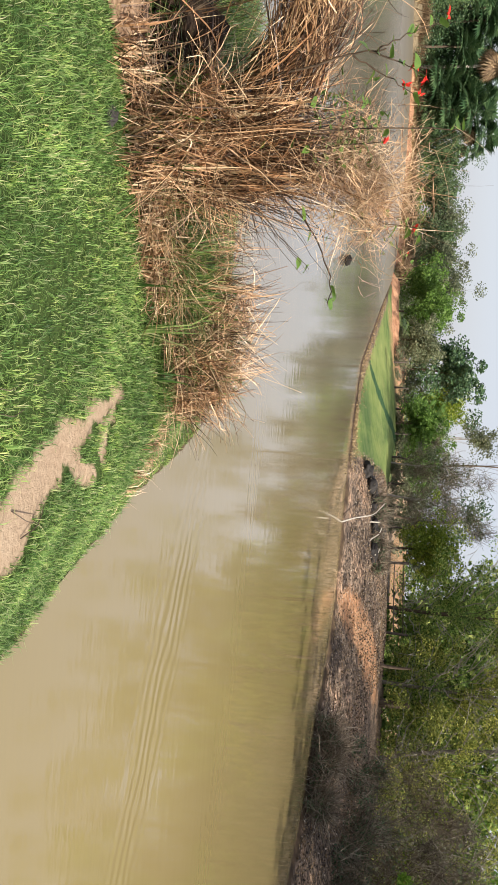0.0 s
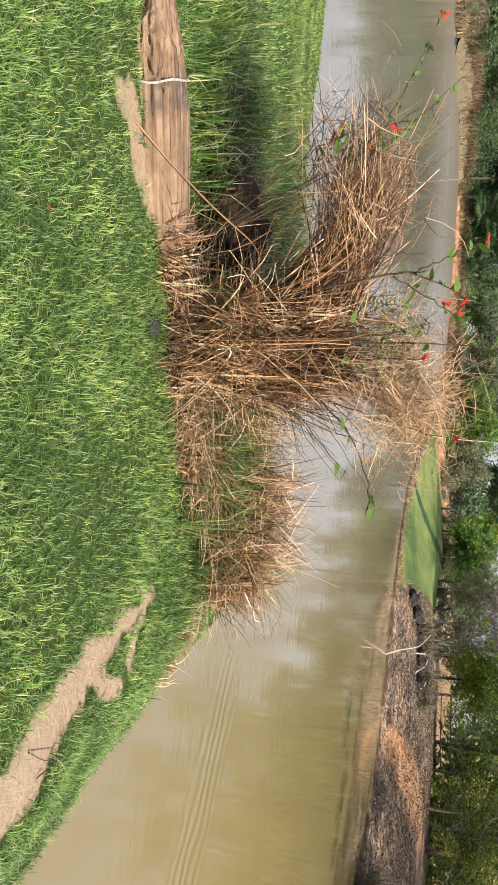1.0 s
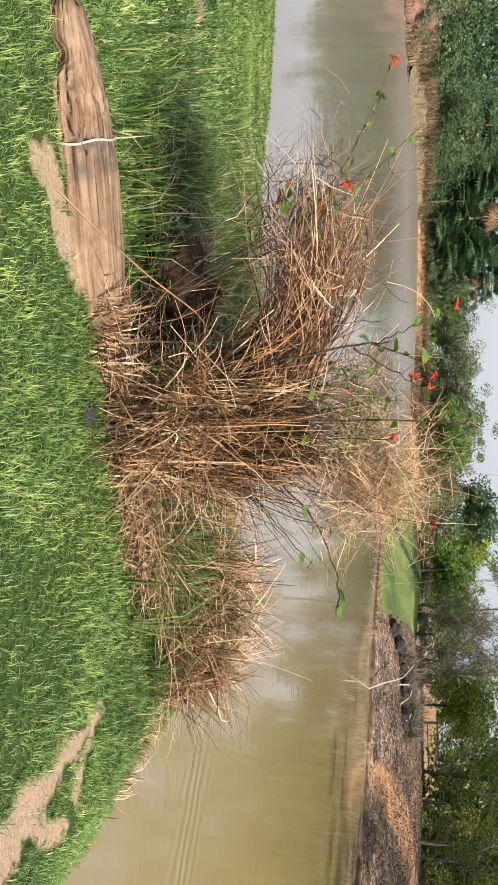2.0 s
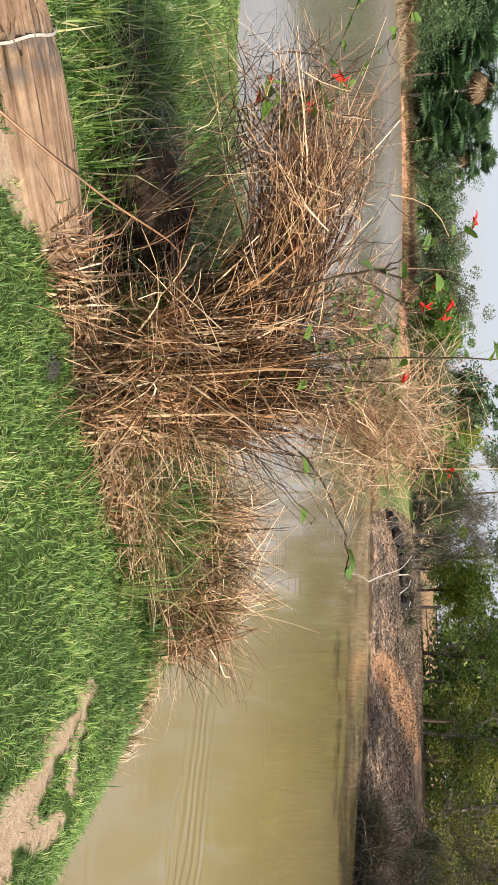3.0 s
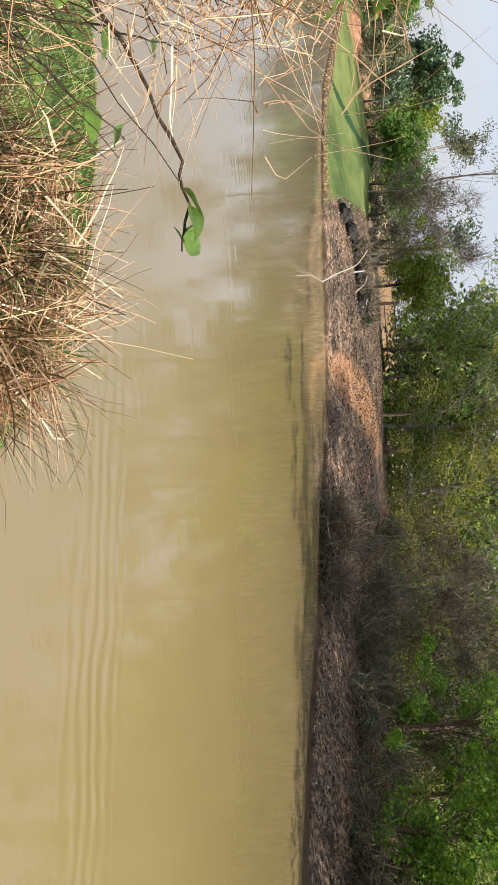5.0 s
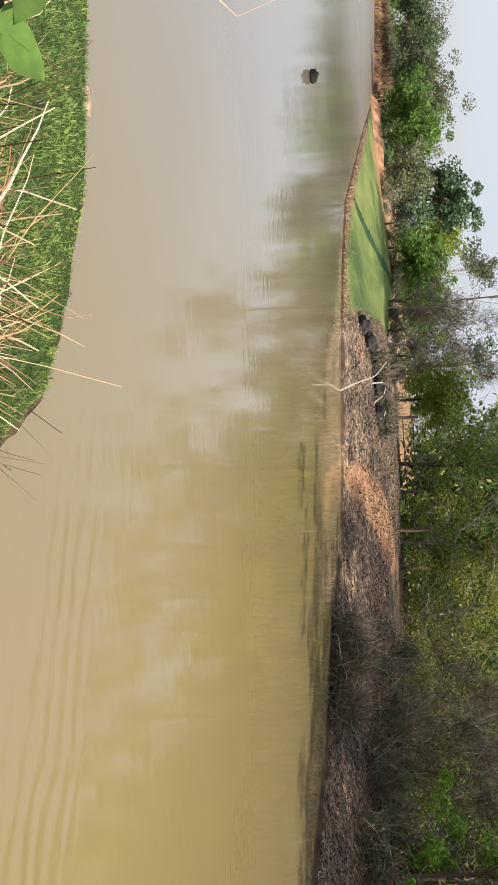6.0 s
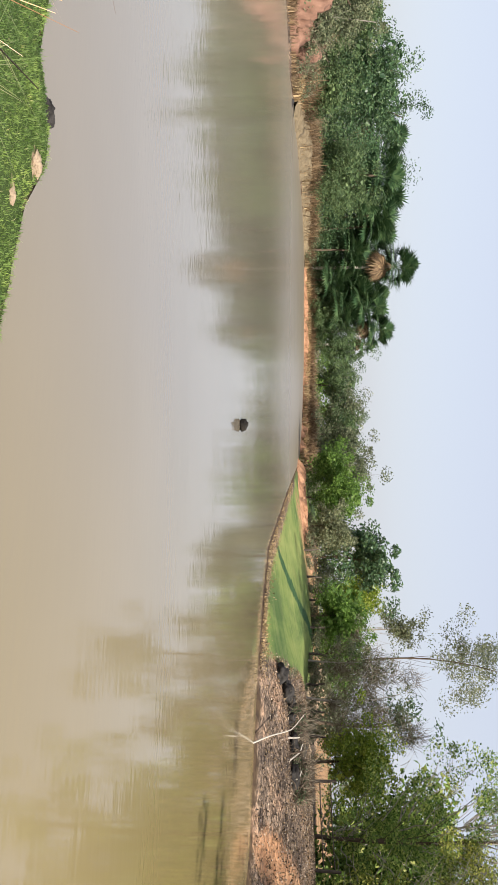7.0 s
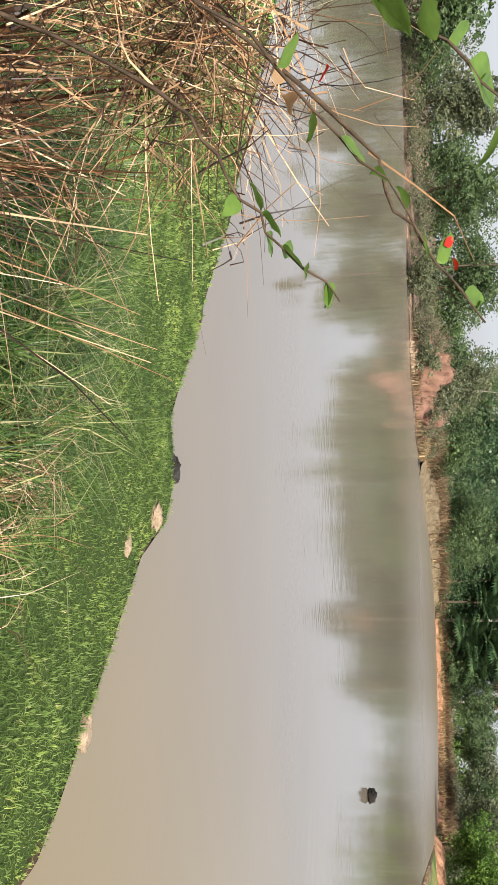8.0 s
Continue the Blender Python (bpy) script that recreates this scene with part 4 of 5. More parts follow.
# ------------------------------------------------------------ the lawn
def lawn(name, label, x0, x1, y0, y1, per_m2, height, width, mat, keep=None, lean=0.75, feather=0.5):
    x0, x1, y0, y1 = x0 - feather / 2, x1 + feather / 2, y0 - feather / 2, y1 + feather / 2
    n = int((x1 - x0) * (y1 - y0) * per_m2)
    x, y = RNG.uniform(x0, x1, n), RNG.uniform(y0, y1, n)
    d = shore_distance(x, y)
    ok = (d > 0.02 + 0.16 * RNG.uniform(0, 1, n) * (0.6 + 0.6 * wave(x, y, 2.4, 9))) & (RNG.uniform(0, 1, n) > dirt_patch(x, y) * 1.35 - 0.28)
    ok &= RNG.uniform(0, 1, n) < 0.8 + 0.35 * wave(x, y, 3.0, 6)
    edge = np.minimum(np.minimum(x - x0, x1 - x), np.minimum(y - y0, y1 - y))
    ok &= RNG.uniform(0, 1, n) < np.clip(0.5 + edge / feather, 0, 1)
    if keep is not None:
        ok &= keep(x, y)
    x, y, aim = tufted(x[ok], y[ok], min(420, per_m2 / 22), 0.65, 0.6)
    h = height * (1 + 0.35 * wave(x, y, 4.5, 8) + 0.5 * (RNG.uniform(0, 1, len(x)) > 0.97))
    v, f = blades(np.stack([x, y, land(x, y) - 0.005], 1), h, width, lean, 0.5, aim)
    tagged(new(name, mesh_of(name, v, f, mat)), label, "grass", kind="stuff")


def by_log(x, y):
    t = np.clip(((x + 2.85) * 1.1 + (y - 3.03) * 0.7) / 1.7, 0, 1)
    return np.hypot(x + 2.85 - 1.1 * t, y - 3.03 - 0.7 * t) > 0.12


lawn("lawn_grass", "short dense green lawn grass on the bank", -3.2, 1.3, 2.2, 5.4, 10500, 0.036, 0.0034, LAWN, by_log)
lawn("lawn_grass", "short dense green lawn grass on the bank", -2.6, 1.5, 1.3, 2.2, 5500, 0.042, 0.0042, LAWN)
lawn("lawn_grass", "short dense green grass along the water's edge", -4.5, 0.6, 5.4, 8.8, 7400, 0.026, 0.0042, SHORE_LAWN)
lawn("lawn_grass", "short dense green grass along the pond", -8.0, -4.5, 5.4, 9.0, 2800, 0.03, 0.008, SHORE_LAWN)
lawn("lawn_grass", "short green grass beyond the log", -7.5, -3.2, 2.6, 5.4, 2800, 0.042, 0.008, LAWN)
lawn("lawn_grass", "green grass of the wide bank", -26, -8.0, 3, 10.2, 130, 0.08, 0.035, LAWN, feather=2.0)
lawn("lawn_grass", "green grass of the wide bank", -8, 3, -2, 1.4, 150, 0.05, 0.012, LAWN, feather=1.5)


def tall(cx, cy, sx, sy, n, height, width, label, mat=None, lean=0.5):
    p = RNG.normal(size=(n, 2)) * (sx, sy) + (cx, cy)
    p = p[shore_distance(p[:, 0], p[:, 1]) > 0.03]
    x, y, aim = tufted(p[:, 0], p[:, 1], 60, 0.8, 0.35)
    tone = height * (0.85 + 0.3 * wave(x, y, 9, 3))
    v, f = blades(np.stack([x, y, land(x, y) - 0.01], 1), tone, width, lean, 0.75, aim)
    return tagged(new("grass_tuft", mesh_of("grass_tuft", v, f, mat or TALL)), label, "grass", kind="stuff")


tall(-2.45, 5.95, 0.36, 0.36, 4600, 0.3, 0.0052, "long soft green grass with straw-coloured blades", None, 0.8)
tall(-2.05, 6.3, 0.26, 0.2, 420, 0.22, 0.0045, "pale dry tips among long green grass", PALE_STRAW, 0.9)
tall(-2.9, 5.7, 0.4, 0.3, 2600, 0.26, 0.0055, "long dark green grass beside the dry heap", None, 0.8)
tall(-2.85, 4.15, 0.3, 0.2, 1300, 0.2, 0.007, "dark green long grass shaded behind the log")
tall(-2.75, 4.6, 0.4, 0.35, 2200, 0.26, 0.007, "bluish green long grass in the heap's shade")
tall(-2.3, 4.45, 0.28, 0.3, 700, 0.3, 0.008, "dark green long grass shaded behind the log")
tall(-1.02, 4.55, 0.2, 0.15, 1100, 0.36, 0.008, "green grass blades between the dry clumps")
tall(-0.5, 4.72, 0.3, 0.12, 900, 0.13, 0.006, "green grass at the foot of the dry clump", None, 0.9)
tall(0.12, 4.85, 0.12, 0.15, 260, 0.12, 0.005, "dry tufts at the water's edge", PALE_STRAW, 0.9)


# ------------------------------------------------------------ dry grass heap and shrub
def straw_mesh(roots, tips, arch, r0, mat, name, k=6, wobble=0.018):
    roots, tips = np.asarray(roots, float), np.asarray(tips, float)
    n = len(roots)
    mid = roots * 0.45 + tips * 0.55 + np.array((0, 0, 1)) * 0.6 * np.asarray(arch, float).reshape(-1, 1) + RNG.normal(0, wobble, (n, 3))
    p = bezier(roots, mid, tips, k)
    kink = RNG.normal(0, 0.06, (n, 1, 3)) * (RNG.uniform(0, 1, (n, 1, 1)) > 0.6)
    p[:, k // 2 + 1:] += kink * np.linspace(0.4, 1, k - k // 2 - 1)[None, :, None]
    p[:, 1:-1] += RNG.normal(0, wobble * 0.12, (n, k - 2, 3))
    r = r0 * np.clip(np.exp(RNG.normal(-0.3, 0.45, (n, 1))), 0.3, 1.5) * np.linspace(1, 0.3, k)
    v, f = tubes(p, r, 3)
    return mesh_of(name, v, f, mat)


def disc(n, cx, cy, a, b, turn=0.0):
    r, t = np.sqrt(RNG.uniform(0, 1, n)), RNG.uniform(0, 2 * math.pi, n)
    u, v = a * r * np.cos(t), b * r * np.sin(t)
    c, s = math.cos(turn), math.sin(turn)
    x, y = cx + u * c - v * s, cy + u * s + v * c
    return np.stack([x, y, land(x, y) - 0.02], 1)


def blob(n, c, s):
    return np.array(c) + RNG.normal(size=(n, 3)) * np.array(s)


heap = thing("dry_grass_heap", "tall tangled heap of dry brown grass on the bank", "dry grass", at=(0, 0, 0))
HEAP_BODY = ("upright_straw", "fallen_straw", "broken_straw", "pale_straw")


def straw(name, parent, roots, tips, arch, r0, mat, label="", k=6, bunch=5):
    """Straws, drawn together in bunches that run side by side with gaps between."""
    roots, tips, arch = np.array(roots, float), np.array(tips, float), np.array(arch, float)
    if name in HEAP_BODY and parent is heap:        # the side towards the log stays open
        free = (tips[:, 0] > -1.8) | (tips[:, 2] > 1.25)
        roots, tips, arch = roots[free], tips[free], arch[free]
    n = len(roots)
    lead = RNG.integers(0, max(1, n // bunch), n)
    loose = RNG.uniform(0, 1, n) < 0.3
    lead = np.where(loose, np.arange(n), lead)
    roots = roots[lead] + RNG.normal(0, 0.028, (n, 3)) * (1, 1, 0.6)
    tips = tips[lead] + RNG.normal(0, 0.05, (n, 3))
    arch = arch[lead]
    tagged(child(name, straw_mesh(roots, tips, arch, r0, mat, name, k), parent, label), kind="stuff")


def rise(n, lo, hi):
    return np.stack([np.zeros(n), np.zeros(n), RNG.uniform(lo, hi, n)], 1)


def core(parent, c, rad, name="shade_core"):
    """A lumpy dark filler, dead-grass brown, that paints the shade inside a heap."""
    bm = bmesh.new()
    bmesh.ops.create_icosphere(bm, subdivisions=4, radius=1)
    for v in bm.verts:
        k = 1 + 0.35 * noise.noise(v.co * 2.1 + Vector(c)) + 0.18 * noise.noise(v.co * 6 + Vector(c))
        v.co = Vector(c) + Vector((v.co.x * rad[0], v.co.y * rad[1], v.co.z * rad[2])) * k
    part(name, bm, CORE, parent, "dark filler standing for the shade within the dry grass")


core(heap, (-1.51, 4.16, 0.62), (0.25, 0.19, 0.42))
# added dark masses put the hollow's shade into colour, behind and below
core(heap, (-2.12, 4.26, 0.5), (0.28, 0.2, 0.24), "hollow_shade")
core(heap, (-2.5, 4.6, 0.4), (0.6, 0.5, 0.16), "floor_shade")


def straw_blades(name, parent, roots, height, width, mat, lean=0.7, label=""):
    """Flat dry or green leaf blades that bend over."""
    if parent is heap and mat is not TALL and not name.startswith(("rear", "hollow", "log")):
        roots = roots[roots[:, 0] > -1.66]
    v, f = blades(roots, height, width, lean, 0.7)
    tagged(child(name, mesh_of(name, v, f, mat), parent, label), kind="stuff")


straw_blades("dry_leafage", heap, disc(800, -1.45, 4.02, 0.25, 0.24, 0.35) + rise(800, 0, 0.6), 0.34, 0.011, STRAW)
straw_blades("pale_leafage", heap, disc(420, -1.4, 3.9, 0.3, 0.2, 0.35) + rise(420, 0, 0.4), 0.28, 0.008, PALE_STRAW)
straw_blades("green_leafage", heap, disc(260, -1.46, 3.95, 0.33, 0.2, 0.35) + rise(260, 0, 0.3), 0.3, 0.007, TALL, 0.7, "fresh green grass blades")
straw_blades("log_leafage", heap, disc(80, -1.72, 3.72, 0.18, 0.16, 0.6) + rise(80, 0, 0.1), 0.2, 0.009, STRAW, 1.2)
straw_blades("log_leafage", heap, disc(110, -1.74, 3.64, 0.2, 0.12, 0.6) + rise(110, 0, 0.08), 0.16, 0.008, PALE_STRAW, 1.3)
straw_blades("hollow_leafage", heap, disc(120, -2.2, 4.28, 0.34, 0.24) + rise(120, 0.05, 0.3), 0.15, 0.006, STRAW, 0.9)
straw_blades("rear_leafage", heap, disc(500, -1.74, 4.75, 0.26, 0.3) + rise(500, 0.1, 0.55), 0.34, 0.008, STRAW)
n = 1150    # upright body
rt = disc(n, -1.45, 4.1, 0.23, 0.24, 0.35)
out = (rt - (-1.47, 4.12, 0)) * (1, 1, 0)
tp = rt + out * RNG.uniform(0.0, 0.45, (n, 1)) + np.stack([RNG.normal(-0.02, 0.1, n), RNG.normal(0, 0.12, n), RNG.uniform(0.3, 0.98, n)], 1)
straw("upright_straw", heap, rt, tp, RNG.uniform(0, 0.12, n), 0.0036, STRAW)
n = 1000    # fallen over to the front
rt = disc(n, -1.44, 4.02, 0.23, 0.2, 0.35) + rise(n, 0.0, 0.65)
tp = rt + np.stack([RNG.normal(0, 0.16, n), RNG.normal(-0.15, 0.15, n), RNG.uniform(-0.25, 0.4, n)], 1)
tp[:, 2] = np.maximum(tp[:, 2], land(tp[:, 0], tp[:, 1]) + 0.02)
straw("fallen_straw", heap, rt, tp, RNG.uniform(0.05, 0.35, n), 0.0034, STRAW)
n = 650    # short broken bits every way
a = disc(n, -1.45, 4.0, 0.23, 0.2, 0.35) + rise(n, 0.05, 0.95)
straw("broken_straw", heap, a, a + RNG.normal(0, 0.12, (n, 3)) * (0.8, 0.8, 1.3), RNG.normal(0, 0.02, n), 0.003, STRAW)
n = 420
rt = disc(n, -1.46, 3.88, 0.29, 0.14, 0.35) + rise(n, 0.0, 0.5)
tp = rt + np.stack([RNG.normal(0, 0.2, n), RNG.normal(-0.06, 0.14, n), RNG.uniform(-0.1, 0.4, n)], 1)
straw("pale_straw", heap, rt, tp, RNG.uniform(0.0, 0.2, n), 0.0034, PALE_STRAW, "sun-bleached straw")
n = 620     # the part that leans over towards the log, hollow beneath
rt = disc(n, -1.72, 3.95, 0.14, 0.14) + rise(n, 0.55, 0.9)
tp = blob(n, (-2.13, 3.62, 1.33), (0.16, 0.16, 0.11))
straw("leaning_straw", heap, rt, tp, RNG.uniform(0.05, 0.35, n), 0.0034, STRAW)
n = 1300
a = blob(n, (-2.1, 3.6, 1.32), (0.18, 0.14, 0.1))
straw("straw_tangle", heap, a, a + RNG.normal(0, 0.085, (n, 3)), RNG.normal(0, 0.04, n), 0.0015, STRAW, "tangled reddish straw tops", 5, 3)
n = 50     # dim stalks in the hollow
rt = disc(n, -2.0, 4.1, 0.25, 0.2)
tp = rt + np.stack([RNG.normal(-0.1, 0.2, n), RNG.normal(0, 0.2, n), RNG.uniform(0.2, 0.8, n)], 1)
straw("hollow_straw", heap, rt, tp, RNG.uniform(0, 0.2, n), 0.0032, STRAW)
n = 120     # the high dry tuft over the gap
rt = disc(n, -1.48, 4.1, 0.12, 0.12) + rise(n, 0.3, 0.7)
tp = blob(n, (-1.26, 4.0, 1.5), (0.12, 0.1, 0.13))
straw("tuft_stem", heap, rt, tp, RNG.uniform(0.1, 0.3, n), 0.003, STRAW)
n = 2100
a = blob(n, (-1.23, 4.0, 1.52), (0.125, 0.11, 0.13))
straw("fluffy_tuft", heap, a, a + RNG.normal(0, 0.078, (n, 3)) + (0.02, 0, 0.03), RNG.normal(0, 0.03, n), 0.0014, PALE_STRAW, "pale fluffy dry grass top", 4, 2)
n = 560     # back of the heap
rt = disc(n, -1.74, 4.72, 0.26, 0.3)
tp = rt + np.stack([RNG.normal(0, 0.16, n), RNG.normal(0.05, 0.15, n), RNG.uniform(0.3, 0.95, n)], 1)
straw("rear_straw", heap, rt, tp, RNG.uniform(0, 0.15, n), 0.0034, STRAW)
n = 1100
a = blob(n, (-1.78, 4.93, 1.36), (0.14, 0.1, 0.1))
straw("rear_tangle", heap, a, a + RNG.normal(0, 0.11, (n, 3)), RNG.normal(0, 0.04, n), 0.0015, STRAW, "", 4, 2)

low = thing("dry_grass_mat", "low dry straw matted between heap and clump", "dry grass", at=(0, 0, 0))
n = 560
rt = disc(n, -1.05, 4.32, 0.3, 0.2, 0.6) + rise(n, 0, 0.12)
tp = rt + np.stack([RNG.normal(0, 0.2, n), RNG.normal(-0.03, 0.16, n), RNG.uniform(0.0, 0.28, n)], 1)
straw("matted_straw", low, rt, tp, RNG.uniform(0.0, 0.14, n), 0.0034, PALE_STRAW)
straw_blades("dry_leafage", low, disc(380, -1.05, 4.45, 0.3, 0.24, 0.6), 0.3, 0.009, STRAW, 1.0)
straw_blades("pale_leafage", low, disc(750, -1.08, 4.28, 0.42, 0.26, 0.6) + rise(750, 0, 0.1), 0.2, 0.009, PALE_STRAW, 1.2)
straw_blades("green_leafage", low, disc(1500, -1.0, 4.42, 0.42, 0.22, 0.6), 0.36, 0.008, TALL, 0.6, "fresh green grass blades")
n = 620     # snapped bits lying every way
a = disc(n, -1.04, 4.2, 0.44, 0.22, 0.6) + rise(n, 0.04, 0.2)
straw("broken_straw", low, a, a + RNG.normal(0, 0.085, (n, 3)) * (1, 1, 0.5), RNG.normal(0, 0.01, n), 0.0034, PALE_STRAW, "", 4, 2)
n = 380
rt = disc(n, -1.1, 4.62, 0.26, 0.16, 0.3)
tp = rt + np.stack([RNG.normal(0, 0.14, n), RNG.normal(0, 0.12, n), RNG.uniform(0.2, 0.6, n)], 1)
straw("standing_straw", low, rt, tp, RNG.uniform(0.0, 0.1, n), 0.0032, STRAW)

clump = thing("dry_grass_clump", "bushy clump of dry reddish straw at the water's edge", "dry grass", at=(0, 0, 0))
# dark filler for the shade between the clump's straws
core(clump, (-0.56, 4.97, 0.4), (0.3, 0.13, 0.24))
n = 800
rt = disc(n, -0.52, 4.9, 0.38, 0.2, 0.25) + rise(n, 0, 0.12)
out = (rt - (-0.5, 4.97, 0)) * (1, 1, 0)
tp = rt + out * RNG.uniform(0.0, 0.15, (n, 1)) + np.stack([RNG.normal(-0.02, 0.18, n), RNG.normal(-0.05, 0.15, n), (RNG.uniform(0.02, 1, n) ** 0.7 * 0.56) * np.clip(0.74 - 0.95 * (rt[:, 0] + 0.45), 0.2, 1)], 1)
straw("bushy_straw", clump, rt, tp, RNG.uniform(0.0, 0.16, n), 0.0033, STRAW)
n = 900
a = disc(n, -0.54, 4.88, 0.36, 0.2, 0.25) + rise(n, 0.05, 0.5) * np.array((1, 1, 1))
a[:, 2] -= np.clip(0.5 * (a[:, 0] + 0.5), 0, 0.3)
a[:, 2] = np.maximum(a[:, 2], land(a[:, 0], a[:, 1]) + 0.02)
straw("broken_straw", clump, a, a + RNG.normal(0, 0.1, (n, 3)), RNG.normal(0, 0.02, n), 0.0032, PALE_STRAW)
n = 450
rt = disc(n, -0.5, 4.82, 0.36, 0.15, 0.25) + rise(n, 0, 0.35)
tp = rt + np.stack([RNG.normal(0, 0.15, n), RNG.normal(-0.05, 0.12, n), RNG.uniform(-0.08, 0.3, n)], 1)
straw("pale_straw", clump, rt, tp, RNG.uniform(0.0, 0.16, n), 0.0038, PALE_STRAW)
straw_blades("dry_leafage", clump, disc(900, -0.57, 4.9, 0.38, 0.2, 0.25) + rise(900, 0, 0.16), 0.24, 0.009, STRAW)
straw_blades("pale_leafage", clump, disc(800, -0.5, 4.85, 0.42, 0.18, 0.25) + rise(800, 0, 0.14), 0.2, 0.008, PALE_STRAW)
straw_blades("green_leafage", clump, disc(900, -0.62, 4.86, 0.36, 0.18, 0.25) + rise(900, 0, 0.28), 0.22, 0.006, TALL, 0.8, "fresh green grass blades")

# single stalks that stand out, each by itself
STALKS = []
for _ in range(14):
    length = random.uniform(0.15, 0.42)
    q = bezier([(0, 0, 0)], [(random.uniform(-0.08, 0.08), random.uniform(-0.08, 0.08), length * 0.55)], [(random.uniform(-0.2, 0.2), random.uniform(-0.2, 0.2), length)], 7)
    q[:, 4:] += RNG.normal(0, 0.03, 3)
    v, f = tubes(q, np.linspace(0.0036, 0.0014, 7)[None], 4)
    STALKS.append(mesh_of("stalk", v, f, STRAW if len(STALKS) % 4 else PALE_STRAW, True))


def stalks(parent, roots, tilt):
    for r in roots:
        ob = child("stalk", random.choice(STALKS), parent)
        ob.location = r
        ob.rotation_euler = (random.gauss(0, tilt), random.gauss(0, tilt), random.uniform(0, 6.28))


stalks(heap, disc(150, -1.46, 3.92, 0.23, 0.16, 0.35) + rise(150, 0, 0.45), 0.5)
stalks(low, disc(60, -1.05, 4.28, 0.3, 0.15, 0.6), 1.0)
stalks(clump, disc(80, -0.55, 4.88, 0.32, 0.18, 0.25), 0.6)


# flowering shrub that grows through the heap
def leaf_mesh(size, slim=0.6, droop=0.25, name="leaf", mat=None):
    """A pointed leaf with a fold along its rib, from its stalk along +x."""
    t = np.linspace(0, 1, 9)
    w = np.sin(math.pi * t ** 0.72) ** 0.85 * (1 - 0.25 * t) * slim * 0.56
    rib = np.stack([t * size, 0 * t, -droop * size * t * t], 1)
    lift = w * size * 0.25 + 0.03 * size * np.sin(9 * t)
    left = rib + np.stack([0 * t, w * size, lift], 1)
    right = rib + np.stack([0 * t, -w * size, lift[::-1] * 0.3 + lift * 0.7], 1)
    v = np.concatenate([rib, left, right])
    f = []
    for i in range(8):
        f += [(i, i + 1, 10 + i), (i, 10 + i, 9 + i), (i + 1, i, 18 + i), (i + 1, 18 + i, 19 + i)]
    return mesh_of(name, v, f, mat or SHRUB_LEAF, True)


LEAVES = [leaf_mesh(s, w, d) for s, w, d in ((0.055, 0.62, 0.2), (0.07, 0.7, 0.3), (0.04, 0.55, 0.15), (0.062, 0.66, 0.35))]
DRY_LEAF = leaf_mesh(0.034, 0.7, 0.5, "dry_leaf", DEAD_LEAF)
PETALS = [leaf_mesh(s, 0.5, d, "petal", PETAL) for s, d in ((0.03, 0.1), (0.04, 0.4))]


def hang(name, me, parent, at, spread=0.9, label=""):
    ob = child(name, me, parent, label)
    ob.location = at
    ob.rotation_euler = (random.uniform(-0.6, 0.6), random.uniform(-spread, spread * 0.5), random.uniform(0, 2 * math.pi))
    return ob


def shoot(parent, pts, r0=0.005, leaves=6, start=0.5, flowers=0, small=False):
    """A branch through the given places, with leaves on its upper part and red flowers at its end."""
    p = np.array(pts, float)
    t = np.linspace(0, len(p) - 1, 5 * (len(p) - 1) + 1)
    i = np.minimum(t.astype(int), len(p) - 2)
    q = p[i] + (p[i + 1] - p[i]) * (t - i)[:, None]
    q[1:-1] = (q[:-2] + q[1:-1] * 2 + q[2:]) / 4 + RNG.normal(0, 0.004, (len(q) - 2, 3))
    knuckle = 1 + 0.35 * RNG.uniform(0, 1, len(q)) * (np.arange(len(q)) % 3 == 0)
    v, f = tubes(q[None], (np.linspace(r0, r0 * 0.35, len(q)) * 0.85 * knuckle)[None], 6)
    twig = child("branch", mesh_of("branch", v, f, STEM, True), parent)
    for k in range(leaves):
        s = start + (1 - start) * (k + 0.7) / leaves
        j = min(int(s * (len(q) - 1)), len(q) - 1)
        hang("leaf", LEAVES[2] if small else random.choice(LEAVES), twig, q[j])
    for k in range(flowers):
        c = q[-1 - 2 * k] + RNG.normal(0, 0.02, 3)
        v, f = tubes(np.stack([q[-1 - 2 * k], (c + q[-1 - 2 * k]) / 2, c])[None], np.array([[0.002, 0.003, 0.005]]), 6)
        bloom = child("flower", mesh_of("flower", v, f, SHRUB_LEAF, True), parent, "red flower on a green calyx")
        for _ in range(5):
            hang("petal", random.choice(PETALS), bloom, c, 1.2)


shrub = thing("flowering_shrub", "twiggy shrub with green leaves and red flowers growing through dry grass", "shrub", at=(0, 0, 0))
shoot(shrub, [(-1.6, 4.05, 0.35), (-1.66, 3.85, 1.0), (-1.7, 3.66, 1.42), (-1.7, 3.6, 1.62)], 0.009, 2, 0.8)
shoot(shrub, [(-1.7, 3.62, 1.55), (-1.66, 3.63, 1.68), (-1.61, 3.63, 1.76)], 0.005, 5, 0.3, 2)
shoot(shrub, [(-1.69, 3.64, 1.48), (-1.6, 3.64, 1.63), (-1.52, 3.66, 1.76)], 0.005, 5, 0.3, 2)
shoot(shrub, [(-1.7, 3.62, 1.58), (-1.76, 3.6, 1.7), (-1.82, 3.6, 1.86)], 0.004, 5, 0.3, 1)
shoot(shrub, [(-1.45, 4.05, 0.6), (-1.38, 3.9, 1.2), (-1.34, 3.7, 1.62)], 0.006, 6, 0.4, 1)
shoot(shrub, [(-1.4, 4.05, 0.7), (-1.44, 3.82, 1.3), (-1.42, 3.75, 1.86), (-1.4, 3.74, 1.98)], 0.006, 6, 0.5)
